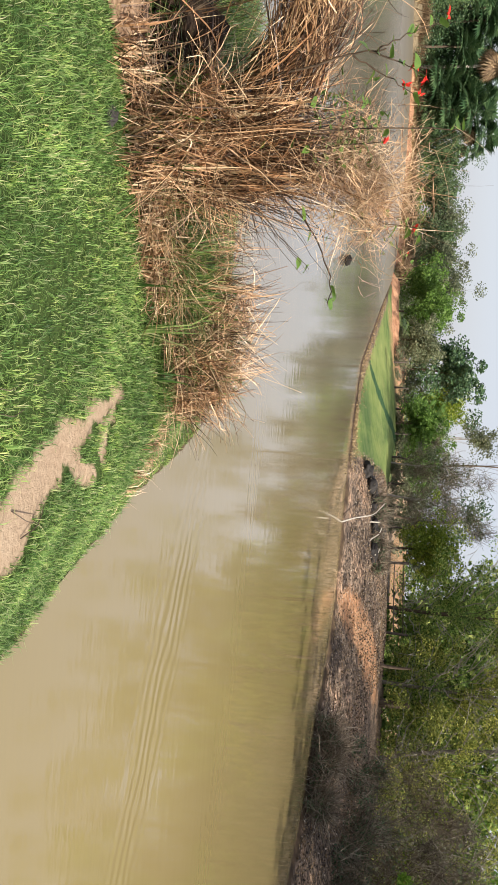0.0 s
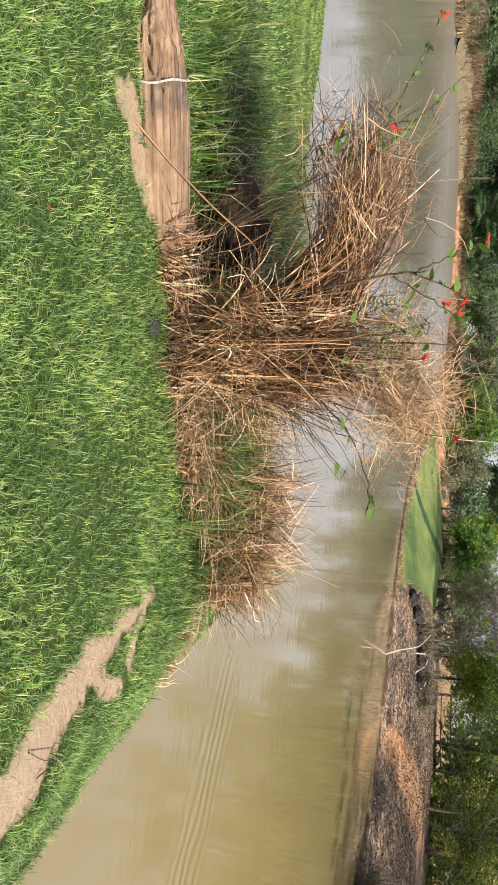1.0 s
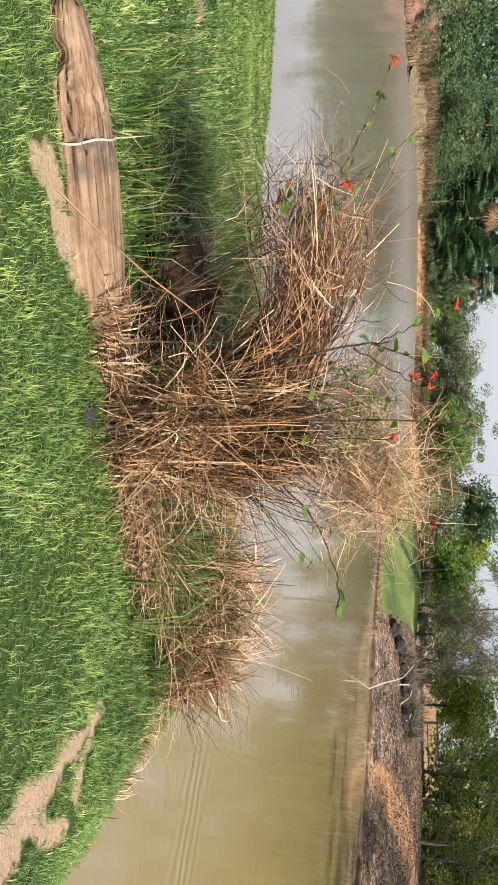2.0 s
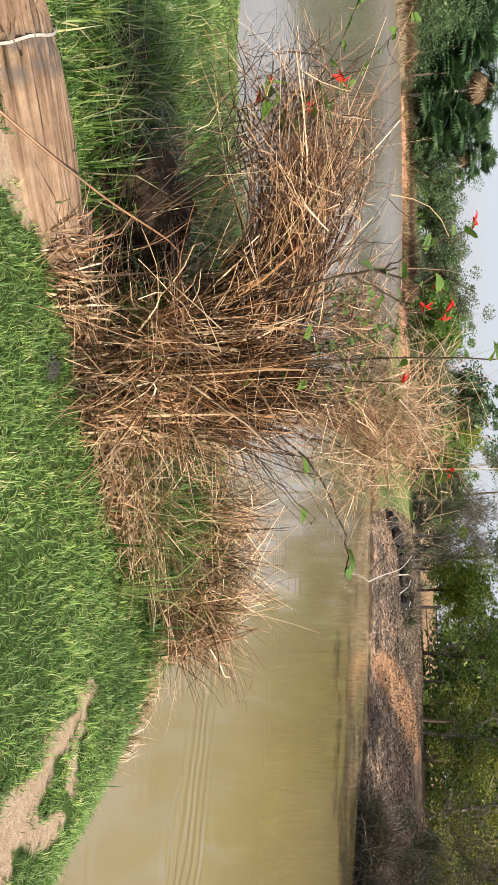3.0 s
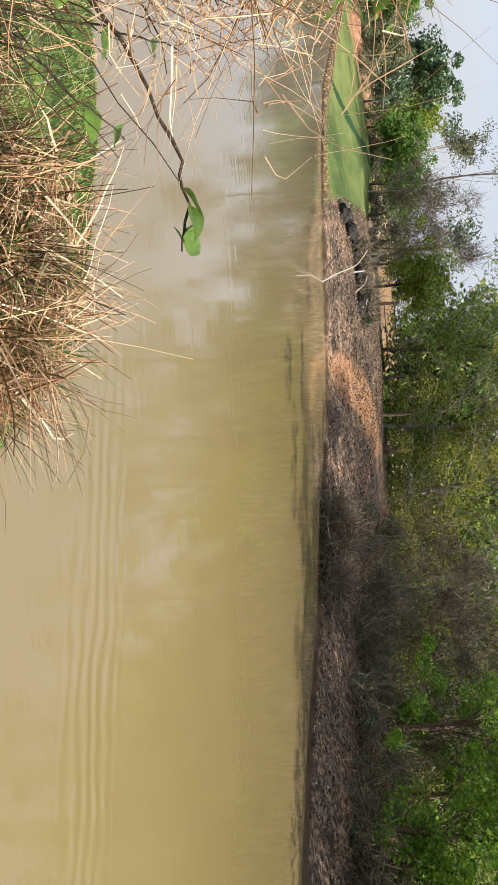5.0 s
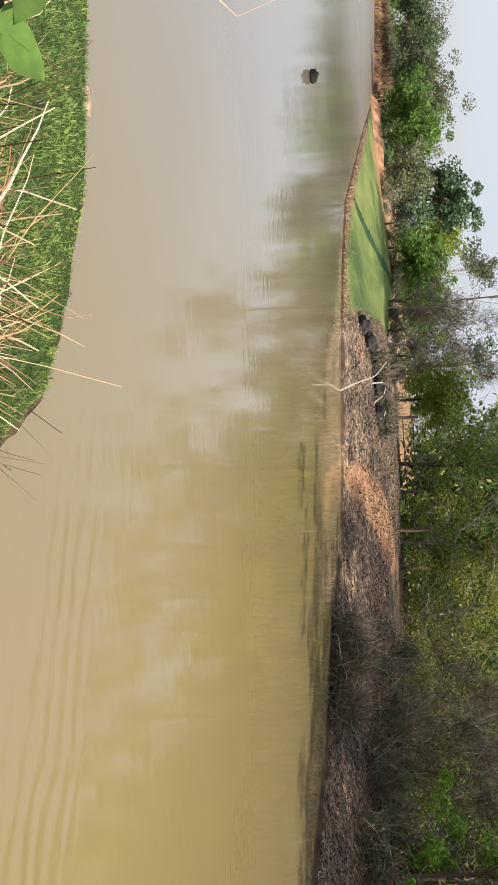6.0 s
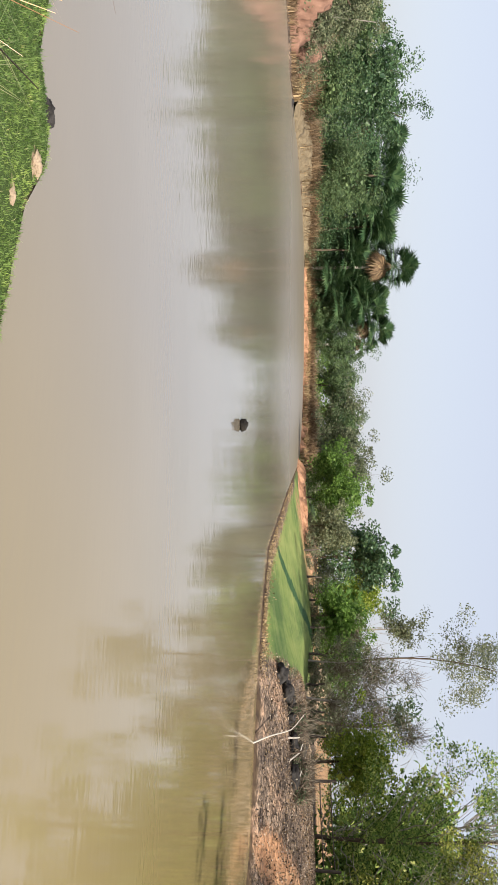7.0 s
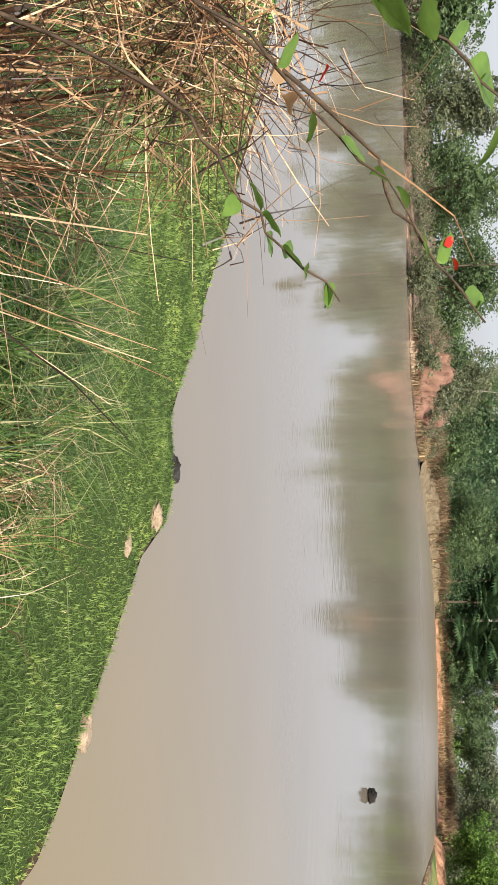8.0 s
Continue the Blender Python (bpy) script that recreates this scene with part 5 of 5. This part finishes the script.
shoot(shrub, [(-1.35, 4.08, 0.6), (-1.25, 4.04, 1.1), (-1.05, 4.05, 1.3), (-0.84, 4.0, 1.4), (-0.7, 3.96, 1.42), (-0.66, 3.93, 1.41)], 0.006, 6, 0.72)
shoot(shrub, [(-1.3, 4.08, 0.7), (-1.12, 4.05, 1.05), (-0.94, 4.05, 1.2), (-0.85, 4.05, 1.3)], 0.004, 2, 0.7)
shoot(shrub, [(-1.35, 4.1, 0.55), (-1.15, 4.05, 0.95), (-1.02, 4.03, 1.3), (-0.98, 4.02, 1.42)], 0.004, 2, 0.5)
shoot(shrub, [(-1.28, 4.08, 0.9), (-1.2, 4.06, 1.2), (-1.08, 3.98, 1.55), (-1.03, 3.94, 1.8)], 0.005, 6, 0.5, 1)
shoot(shrub, [(-1.95, 3.75, 0.7), (-2.15, 3.6, 1.3), (-2.3, 3.55, 1.47), (-2.5, 3.45, 1.74)], 0.004, 26, 0.35, 0, True)
shoot(shrub, [(-1.95, 3.75, 0.7), (-2.2, 3.55, 1.3), (-2.45, 3.45, 1.5), (-2.7, 3.32, 1.63)], 0.004, 26, 0.35, 1, True)
shoot(shrub, [(-1.95, 3.8, 0.6), (-2.15, 3.55, 1.2), (-2.22, 3.44, 1.46)], 0.004, 6, 0.6, 2)
shoot(shrub, [(-1.95, 3.8, 0.6), (-2.2, 3.5, 1.1), (-2.26, 3.42, 1.3)], 0.004, 5, 0.6, 2)
# leafy twigs above the middle of the heap
for _ in range(15):
    a = np.array((-1.62, 4.3, 1.0)) + RNG.normal(0, 0.08, 3)
    b = np.array((-1.66, 4.3, 1.45)) + RNG.normal(0, 1, 3) * (0.13, 0.12, 0.09)
    shoot(shrub, [a, (a + b) / 2 + RNG.normal(0, 0.04, 3), b], 0.0028, 11, 0.3, 0, True)
# green sprigs behind the high tuft
for _ in range(10):
    a = np.array((-1.5, 4.0, 1.2)) + RNG.normal(0, 0.07, 3)
    b = np.array((-1.46, 3.95, 1.6)) + RNG.normal(0, 1, 3) * (0.14, 0.1, 0.1)
    shoot(shrub, [a, (a + b) / 2 + RNG.normal(0, 0.04, 3), b], 0.0026, 9, 0.35, 0, True)
# thin bare twigs across the gap and on the left top
for _ in range(26):
    a = np.array((-1.3, 4.07, 0.85)) + RNG.normal(0, 0.1, 3)
    b = np.array((-1.0, 4.06, 1.15)) + RNG.normal(0, 1, 3) * (0.13, 0.08, 0.14)
    shoot(shrub, [a, (a + b) / 2 + RNG.normal(0, 0.03, 3), b], 0.0028, 0)
for _ in range(14):
    a = np.array((-2.1, 3.65, 1.15)) + RNG.normal(0, 0.1, 3)
    b = np.array((-2.42, 3.5, 1.3)) + RNG.normal(0, 1, 3) * (0.12, 0.08, 0.14)
    shoot(shrub, [a, (a + b) / 2 + RNG.normal(0, 0.03, 3), b], 0.003, 0)
# branches that reach out over the water behind the heap
shoot(shrub, [(-1.6, 4.6, 0.5), (-1.42, 4.66, 1.2), (-1.27, 4.78, 1.48), (-1.2, 4.87, 1.53), (-1.13, 4.95, 1.63)], 0.0038, 9, 0.7, 0, True)
shoot(shrub, [(-1.6, 4.55, 0.6), (-1.4, 4.6, 1.4), (-1.19, 4.78, 1.67), (-1.13, 4.88, 1.73), (-1.07, 4.94, 1.79)], 0.0038, 4, 0.7, 0, True)
shoot(shrub, [(-1.5, 4.5, 0.8), (-1.3, 4.58, 1.45), (-1.18, 4.73, 1.63), (-1.09, 4.84, 1.73)], 0.0032, 5, 0.55, 0, True)
shoot(shrub, [(-1.5, 4.5, 0.9), (-1.34, 4.55, 1.5), (-1.25, 4.7, 1.74), (-1.2, 4.78, 1.83)], 0.0038, 7, 0.5)
for c in ((-1.39, 3.83, 1.08), (-1.6, 3.79, 0.89), (-1.74, 3.72, 0.45), (-1.72, 3.74, 0.5), (-1.95, 3.68, 0.7), (-1.36, 3.8, 1.5), (-1.03, 3.85, 1.28), (-1.26, 3.9, 1.33), (-1.06, 3.93, 1.74), (-1.5, 3.7, 1.3), (-1.55, 3.75, 1.5), (-1.45, 3.72, 1.6)):
    hang("leaf", random.choice(LEAVES), shrub, c)
BUD = leaf_mesh(0.022, 0.5, 0.2, "bud", PETAL)
for c in ((-1.12, 4.89, 1.76), (-1.24, 4.72, 1.64), (-1.13, 4.88, 1.75)):
    hang("bud", BUD, shrub, c)
for c in ((-1.22, 4.75, 1.6), (-1.24, 4.72, 1.58), (-1.7, 3.66, 0.42)):
    hang("dry_leaf", DRY_LEAF, shrub, c, 0.9, "curled tan dead leaf")


# ------------------------------------------------------------ the log
def build_log():
    """A split, weathered log along +x, a broken jagged end at x = 0."""
    ob = thing("log", "weathered split log lying on the grass", "log", (-2.82, 3.04, 0.455))
    ob.rotation_euler = (0, radians(4), math.atan2(0.76, 1.1))
    n, k = 90, 110
    verts, rng = [], np.random.default_rng(3)
    groove = np.repeat(rng.normal(0, 1, k // 5), 5) * 0.6 + rng.normal(0, 0.5, k)
    for i in range(n):
        s = i / (n - 1)
        x = -0.03 + 1.21 * s
        half = np.interp(s, (0, 0.02, 0.14, 0.26, 0.42, 0.66, 0.82, 1), (0.05, 0.07, 0.115, 0.15, 0.163, 0.17, 0.165, 0.15))
        for j in range(k):
            a = 2 * math.pi * j / k
            r = half * (1 + 0.025 * groove[j] + 0.04 * math.sin(3 * a + 5 * s) + 0.03 * math.sin(9 * x + 2 * a))
            crack = max(0, math.cos(a * 5 + 1.2 * math.sin(2.2 * x) + 0.4)) ** 26
            fine = max(0, math.cos(a * 11 + 0.8 * math.sin(3.1 * x) + 2.0)) ** 16 * (0.5 + 0.5 * math.sin(7 * x + 3 * a))
            r *= 1 - 0.15 * crack * smooth(-0.1, 0.25, s) - 0.12 * max(0, fine)
            pit = max(0, noise.noise(Vector((x * 20, math.cos(a) * 7, math.sin(a) * 7)))) ** 1.5
            r *= 1 - 0.75 * pit * math.exp(-((s - 0.29) / 0.11) ** 2)
            jag = 0.014 * max(0, groove[j]) * (1 - smooth(0, 0.12, s))
            notch = 0.6 * math.exp(-((s - 0.15) / 0.04) ** 2) * max(0, math.cos(a + 2.6))
            verts.append((x - jag, r * math.cos(a) * 1.08 * (1 - notch), r * math.sin(a) * 0.82 * (1 - notch)))
    faces = [(i * k + j, i * k + (j + 1) % k, (i + 1) * k + (j + 1) % k, (i + 1) * k + j) for i in range(n - 1) for j in range(k)]
    bm = bmesh.new()
    vs = [bm.verts.new(v) for v in verts]
    for q in faces:
        bm.faces.new([vs[i] for i in q])
    for base in (0, (n - 1) * k):
        c = bm.verts.new((-0.02 if base == 0 else 1.18, 0, 0))
        for j in range(k):
            bm.faces.new((vs[base + j], vs[base + (j + 1) % k], c))
    bmesh.ops.recalc_face_normals(bm, faces=bm.faces[:])
    for fc in bm.faces:
        fc.smooth = True
    part("body", bm, LOG, ob)
    bm = bmesh.new()
    for x0, wd, rr in ((0.45, 0.009, 0.163),):
        ring = []
        for j in range(28):
            a = 2 * math.pi * j / 28
            ring.append([bm.verts.new((x0 + dx + 0.006 * math.sin(5 * a), (rr + dr) * math.cos(a) * 1.08, (rr + dr) * math.sin(a) * 0.84)) for dx, dr in ((-wd / 2, 0), (-wd / 2, 0.004), (wd / 2, 0.004), (wd / 2, 0))])
        for j in range(28):
            for q in range(3):
                bm.faces.new((ring[j][q], ring[j][q + 1], ring[(j + 1) % 28][q + 1], ring[(j + 1) % 28][q]))
    part("band", bm, BARK_PALE, ob, "pale worn band round the log")
    return ob


build_log()


def stick(name, pts, r, mat, label, category="stick"):
    p = np.array(pts, float)
    t = np.linspace(0, len(p) - 1, 4 * (len(p) - 1) + 1)
    i = np.minimum(t.astype(int), len(p) - 2)
    q = p[i] + (p[i + 1] - p[i]) * (t - i)[:, None]
    q[1:-1] = (q[:-2] + 2 * q[1:-1] + q[2:]) / 4
    v, f = tubes((q - q[0])[None], np.linspace(r, r * 0.45, len(q))[None], 7)
    ob = new(name, mesh_of(name, v, f, mat, True))
    ob.location = q[0]
    return tagged(ob, label, category)


stick("cane", [(-2.22, 3.13, 0.37), (-2.08, 3.35, 0.52), (-1.97, 3.55, 0.66), (-1.89, 3.76, 0.8), (-1.86, 3.84, 0.82)], 0.0055, STRAW, "long pale dry cane leaning across the log")
stick("branch", [(-4.3, 4.73, 0.36), (-4.05, 4.75, 0.42), (-3.93, 4.72, 0.4)], 0.05, LOG, "short pale broken branch on the grass", "branch")
for c, turn in (((-0.13, 2.67), 1.5), ((-0.04, 2.7), 1.5), ((0.31, 2.88), 1.1), ((0.42, 2.98), 2.0)):
    x, y, z = on_land(*c)
    stick("twig", [(x, y, z + 0.005), (x + 0.1 * math.cos(turn), y + 0.1 * math.sin(turn), z + 0.03), (x + 0.2 * math.cos(turn + 0.2), y + 0.2 * math.sin(turn + 0.2), z + 0.02)], 0.0028, BARK, "small dark dry twig lying on the grass", "twig")
for c in ((-1.51, 2.51), (-2.9, 2.75)):
    ob = hang("petal", PETALS[0], None, on_land(*c, -0.045), 0.2)
    tagged(ob, "small red petal fallen on the lawn", "petal")


# ------------------------------------------------------------ far bank things
def boulder(x, y, r, squash, label, mat=None):
    ob = new("boulder")
    bm = bmesh.new()
    bmesh.ops.create_icosphere(bm, subdivisions=3, radius=1)
    off = Vector((x * 3.1, y * 1.7, r * 9))
    for v in bm.verts:
        v.co *= 1 + 0.6 * noise.noise(v.co * 1.5 + off) + 0.35 * noise.noise(v.co * 4 + off)
        v.co = Vector((v.co.x * r * 1.3, v.co.y * r, v.co.z * r * squash))
    for f in bm.faces:
        f.smooth = True
    me = bpy.data.meshes.new("boulder")
    bm.to_mesh(me)
    bm.free()
    me.materials.append(mat or ROCK)
    bpy.data.objects.remove(ob)
    ob = new("boulder", me)
    X, Y, Z = on_land(x, y)
    ob.location = (X, Y, Z + r * squash * 0.3)
    ob.rotation_euler = (0, 0, random.uniform(0, 6))
    return tagged(ob, label, "boulder", "boulders on the bank")


for bx, by, br, bs in ((0.7, 31.6, 0.28, 0.75), (1.05, 31.9, 0.2, 0.8), (1.3, 31.8, 0.26, 0.8), (1.75, 32.2, 0.3, 0.6), (2.05, 32.0, 0.18, 0.9), (2.5, 32.4, 0.24, 0.7), (2.8, 31.9, 0.3, 0.65), (3.1, 32.1, 0.2, 0.9), (3.4, 32.3, 0.28, 0.7), (3.8, 31.6, 0.3, 0.6), (4.1, 31.9, 0.18, 0.8), (3.2, 33.0, 0.3, 0.8)):
    boulder(bx, by, br, bs, "dark grey lump among driftwood on the bank")
thicket("brush_pile", "dark brush and roots heaped among the lumps", [(1.4, 32.2), (2.6, 32.3), (3.6, 32.0), (4.6, 31.6)], 0.5, 0.8, 900, 0.1, LEAF_DARK, 900, "brush")
for k in range(9):
    x, y, z = on_land(2.6 + 0.22 * k, 31.3 + 0.3 * math.sin(k * 2.1))
    d = Vector((math.sin(k * 1.7) * 0.5, 0.2, 0.35 + 0.15 * math.sin(k)))
    stick("driftwood", [(x, y, z - 0.03), (x + d.x * 0.5, y + d.y * 0.5, z + d.z * 0.8), (x + d.x, y + d.y, z + d.z)], 0.03, STICK if k % 3 == 0 else BARK, "crooked dead root lying on the bank", "driftwood")
stick("dead_branch", [(2.37, 27.3, -0.06), (2.26, 28.26, 0.36), (2.24, 29.87, 0.93), (1.85, 30.52, 1.28)], 0.024, STICK, "long pale dead branch stuck in the bank")


def fence(points, height=1.25):
    ob = thing("fence", "rough grey post-and-rail fence under the trees", "fence", at=(0, 0, 0))
    pts = np.array(points, float)
    for a, b in zip(pts[:-1], pts[1:]):
        m = max(1, int(np.hypot(*(b - a)) / 2.0))
        prev = None
        for j in range(m + 1):
            p = a + (b - a) * j / m
            x, y, z = on_land(*p)
            hh = height * random.uniform(0.92, 1.08)
            lean = np.array((random.uniform(-0.06, 0.06), random.uniform(-0.06, 0.06)))
            v, f = tubes(np.array([[(x, y, z - 0.2), (x + lean[0] * 0.5, y + lean[1], z + hh * 0.5), (x + lean[0], y + lean[1], z + hh)]]), np.array([[0.075, 0.07, 0.062]]), 7)
            child("post", mesh_of("post", v, f, FENCE, True), ob)
            if prev is not None:
                for zz in (0.5, 0.95):
                    q = np.array([(*prev[:2], prev[2] + zz), ((prev[0] + x) / 2, (prev[1] + y) / 2, (prev[2] + z) / 2 + zz - 0.03), (x, y, z + zz)])
                    v, f = tubes(q[None], np.array([[0.026, 0.022, 0.026]]), 6)
                    child("rail", mesh_of("rail", v, f, FENCE, True), ob)
            prev = (x, y, z)
    return ob


fence([(8.6, 41.0), (5.4, 42.0)], 1.15)
for x, y in ((3.9, 45), (3.0, 47.5), (1.8, 50), (0.3, 52.5), (-1.2, 54.6), (-2.9, 57), (-4.5, 59.5), (-6.5, 62)):
    X, Y, Z = on_land(x, y)
    stick("fence_post", [(X, Y, Z - 0.2), (X + random.uniform(-0.05, 0.05), Y, Z + 0.5), (X + random.uniform(-0.1, 0.1), Y, Z + 1.0)], 0.09, FENCE, "short dark fence post at the edge of the field", "post")


def earth_mound(x, y, r, squash, mat, label, name="earth_mound", sink=0.3):
    bm = bmesh.new()
    bmesh.ops.create_icosphere(bm, subdivisions=5, radius=1)
    off = Vector((x, y, 3))
    for v in bm.verts:
        k = 1 + 0.32 * noise.noise(v.co * 1.5 + off) + 0.24 * noise.noise(v.co * 4 + off) + 0.13 * noise.noise(v.co * 11 + off)
        v.co = Vector((v.co.x * r, v.co.y * r * 0.8, v.co.z * r * squash)) * k
    for fc in bm.faces:
        fc.smooth = True
    me = bpy.data.meshes.new(name)
    bm.to_mesh(me)
    bm.free()
    me.materials.append(mat)
    ob = new(name, me)
    X, Y, Z = on_land(x, y)
    ob.location = (X, Y, max(Z, 0) - sink * r * squash)
    return tagged(ob, label, "mound")


def earth_bank(points, label, mat, width=1.3):
    """A worn earth bank along a line of (x, y, crest height), steep to the water, uneven."""
    p = np.array(points, float)
    t = np.linspace(0, len(p) - 1, 24 * (len(p) - 1) + 1)
    q = np.stack([np.interp(t, np.arange(len(p)), p[:, k]) for k in range(3)], 1)
    along = unit(np.gradient(q[:, :2], axis=0))
    side = np.stack([-along[:, 1], along[:, 0]], 1)
    prof = ((1.0, -0.2), (0.8, 0.1), (0.6, 0.35), (0.42, 0.68), (0.2, 0.92), (-0.1, 1.0), (-0.6, 0.95), (-1.1, 0.5), (-1.5, -0.2))
    rows = []
    for off, up in prof:
        x, y = (q[:, :2] - side * off * width).T
        wob = 0.3 * wave(x, y, 1.6, 3 + off) + 0.16 * wave(x, y, 5.0, 7 * off)
        rows.append(np.stack([x - side[:, 0] * wob, y - side[:, 1] * wob, np.maximum(land(x, y), 0) - 0.05 + np.maximum(up, -0.1) * q[:, 2] * (1 + wob)], 1))
    v = np.stack(rows, 1)
    a, b, _ = v.shape
    idx = np.arange(a * b).reshape(a, b)
    f = np.stack([idx[:-1, :-1], idx[1:, :-1], idx[1:, 1:], idx[:-1, 1:]], -1).reshape(-1, 4)
    return tagged(new("earth_bank", mesh_of("earth_bank", v.reshape(-1, 3), f, mat, True)), label, "earth bank")


earth_bank([(-14.2, 72.5, 0.45), (-12.6, 68, 0.5), (-10, 66.3, 0.5), (-7.6, 65.6, 0.36), (-5.2, 66, 0.2)], "steep bank of bare orange earth behind the field", ORANGE_EARTH)
earth_bank([(-35.4, 53.5, 0.3), (-38.2, 60, 0.7), (-40.4, 67, 0.9), (-42.8, 75, 0.9), (-44, 82, 0.8), (-44, 88, 0.6), (-43.4, 92.5, 0.3)], "low tan mud bank below dry reeds", SHORE_MUD, 1.1)
earth_bank([(-42, 93.4, 0.2), (-36, 94.2, 0.32), (-31, 94.2, 0.35), (-25.5, 89.4, 0.42), (-20.6, 84.6, 0.5), (-16.2, 76.5, 0.45)], "low bank of bare orange earth along the far waterline", ORANGE_EARTH, 0.8)
earth_mound(-1.95, 3.72, 0.16, 0.55, ROT, "crumbled brown rot at the log's broken foot", "rotten_wood", 0.1)
earth_mound(-37.0, 45.2, 3.0, 0.95, RED_EARTH, "eroded bank of bare pinkish red earth")
earth_mound(-36.6, 48.6, 2.4, 0.8, RED_EARTH, "eroded slope of bare reddish earth under brush")
earth_mound(-34.8, 42.0, 1.2, 0.4, TAN_EARTH, "low tan earth bank at the far waterline")
earth_mound(-2.95, 8.32, 0.075, 0.42, TAN_EARTH, "small tan earth hump at the water's edge", sink=-0.1)
earth_mound(-3.42, 8.5, 0.1, 0.7, ROCK, "small dark clod at the water's edge", sink=0.2)
earth_mound(-2.55, 7.98, 0.045, 0.5, TAN_EARTH, "small bare earth hump in the grass", sink=0.0)
earth_mound(-1.6, 8.08, 0.09, 0.3, TAN_EARTH, "low reddish earth hump at the waterline", sink=0.0)
earth_mound(-1.42, 3.6, 0.05, 0.8, ROCK, "small grey clod beside the dry grass", sink=0.1)
for x, y, h, r in ((10.9, 37.4, 1.3, 0.22), (9.0, 36.2, 1.3, 0.09)):
    X, Y, Z = on_land(x, y)
    stick("tree_stump", [(X, Y, Z - 0.1), (X + 0.05, Y, Z + h * 0.5), (X + 0.02, Y, Z + h)], r, BARK, "dark upright dead stump on the bank", "stump")
ob = boulder(-4.85, 21.8, 0.1, 1.1, "dark rounded stump standing in the water", WET_STUMP)
ob.location.z = 0.07
tagged(ob, category="stump", group=" ")
for x, y, h in ((-33.5, 90.5, 1.0), (-26, 87, 1.2), (-21, 82.5, 1.0), (-44, 92.5, 0.9)):
    X, Y, Z = on_land(x, y)
    stick("post", [(X, Y, Z - 0.4), (X, Y + 0.02, Z + h * 0.5), (X + 0.02, Y, Z + h)], 0.05, FENCE, "thin wooden stake at the waterline", "stake")
for x, y, r in ((-33.3, 50.6, 0.5), (-33.6, 51.6, 0.4), (-33.8, 52.4, 0.45)):
    boulder(x, y, r, 0.6, "dark lump at the far waterline")


# leaf litter and twigs strewn over the brown bank
def litter(n, label, size, mat):
    y = RNG.uniform(15, 42, n)
    x = np.interp(y, (15, 22, 27, 31, 42), (10.2, 7.5, 4.5, 0.0, 1.5)) + RNG.uniform(0, 9, n)
    d = shore_distance(x, y)
    x, y = x[d > 0.15], y[d > 0.15]
    v, f = leaf_quads(np.stack([x, y, land(x, y) + 0.02], 1), size, 1.2, 0.55)
    tagged(new("leaf_litter", mesh_of("leaf_litter", v, f, mat)), label, "leaf litter", kind="stuff")


litter(16000, "dry brown leaves strewn over the bank", 0.07, REED_DIM)
litter(4000, "dark rotted leaves and clods strewn over the bank", 0.09, DARK_LITTER)
litter(5500, "pale dry leaves and chips strewn over the bank", 0.07, PALE_LITTER)
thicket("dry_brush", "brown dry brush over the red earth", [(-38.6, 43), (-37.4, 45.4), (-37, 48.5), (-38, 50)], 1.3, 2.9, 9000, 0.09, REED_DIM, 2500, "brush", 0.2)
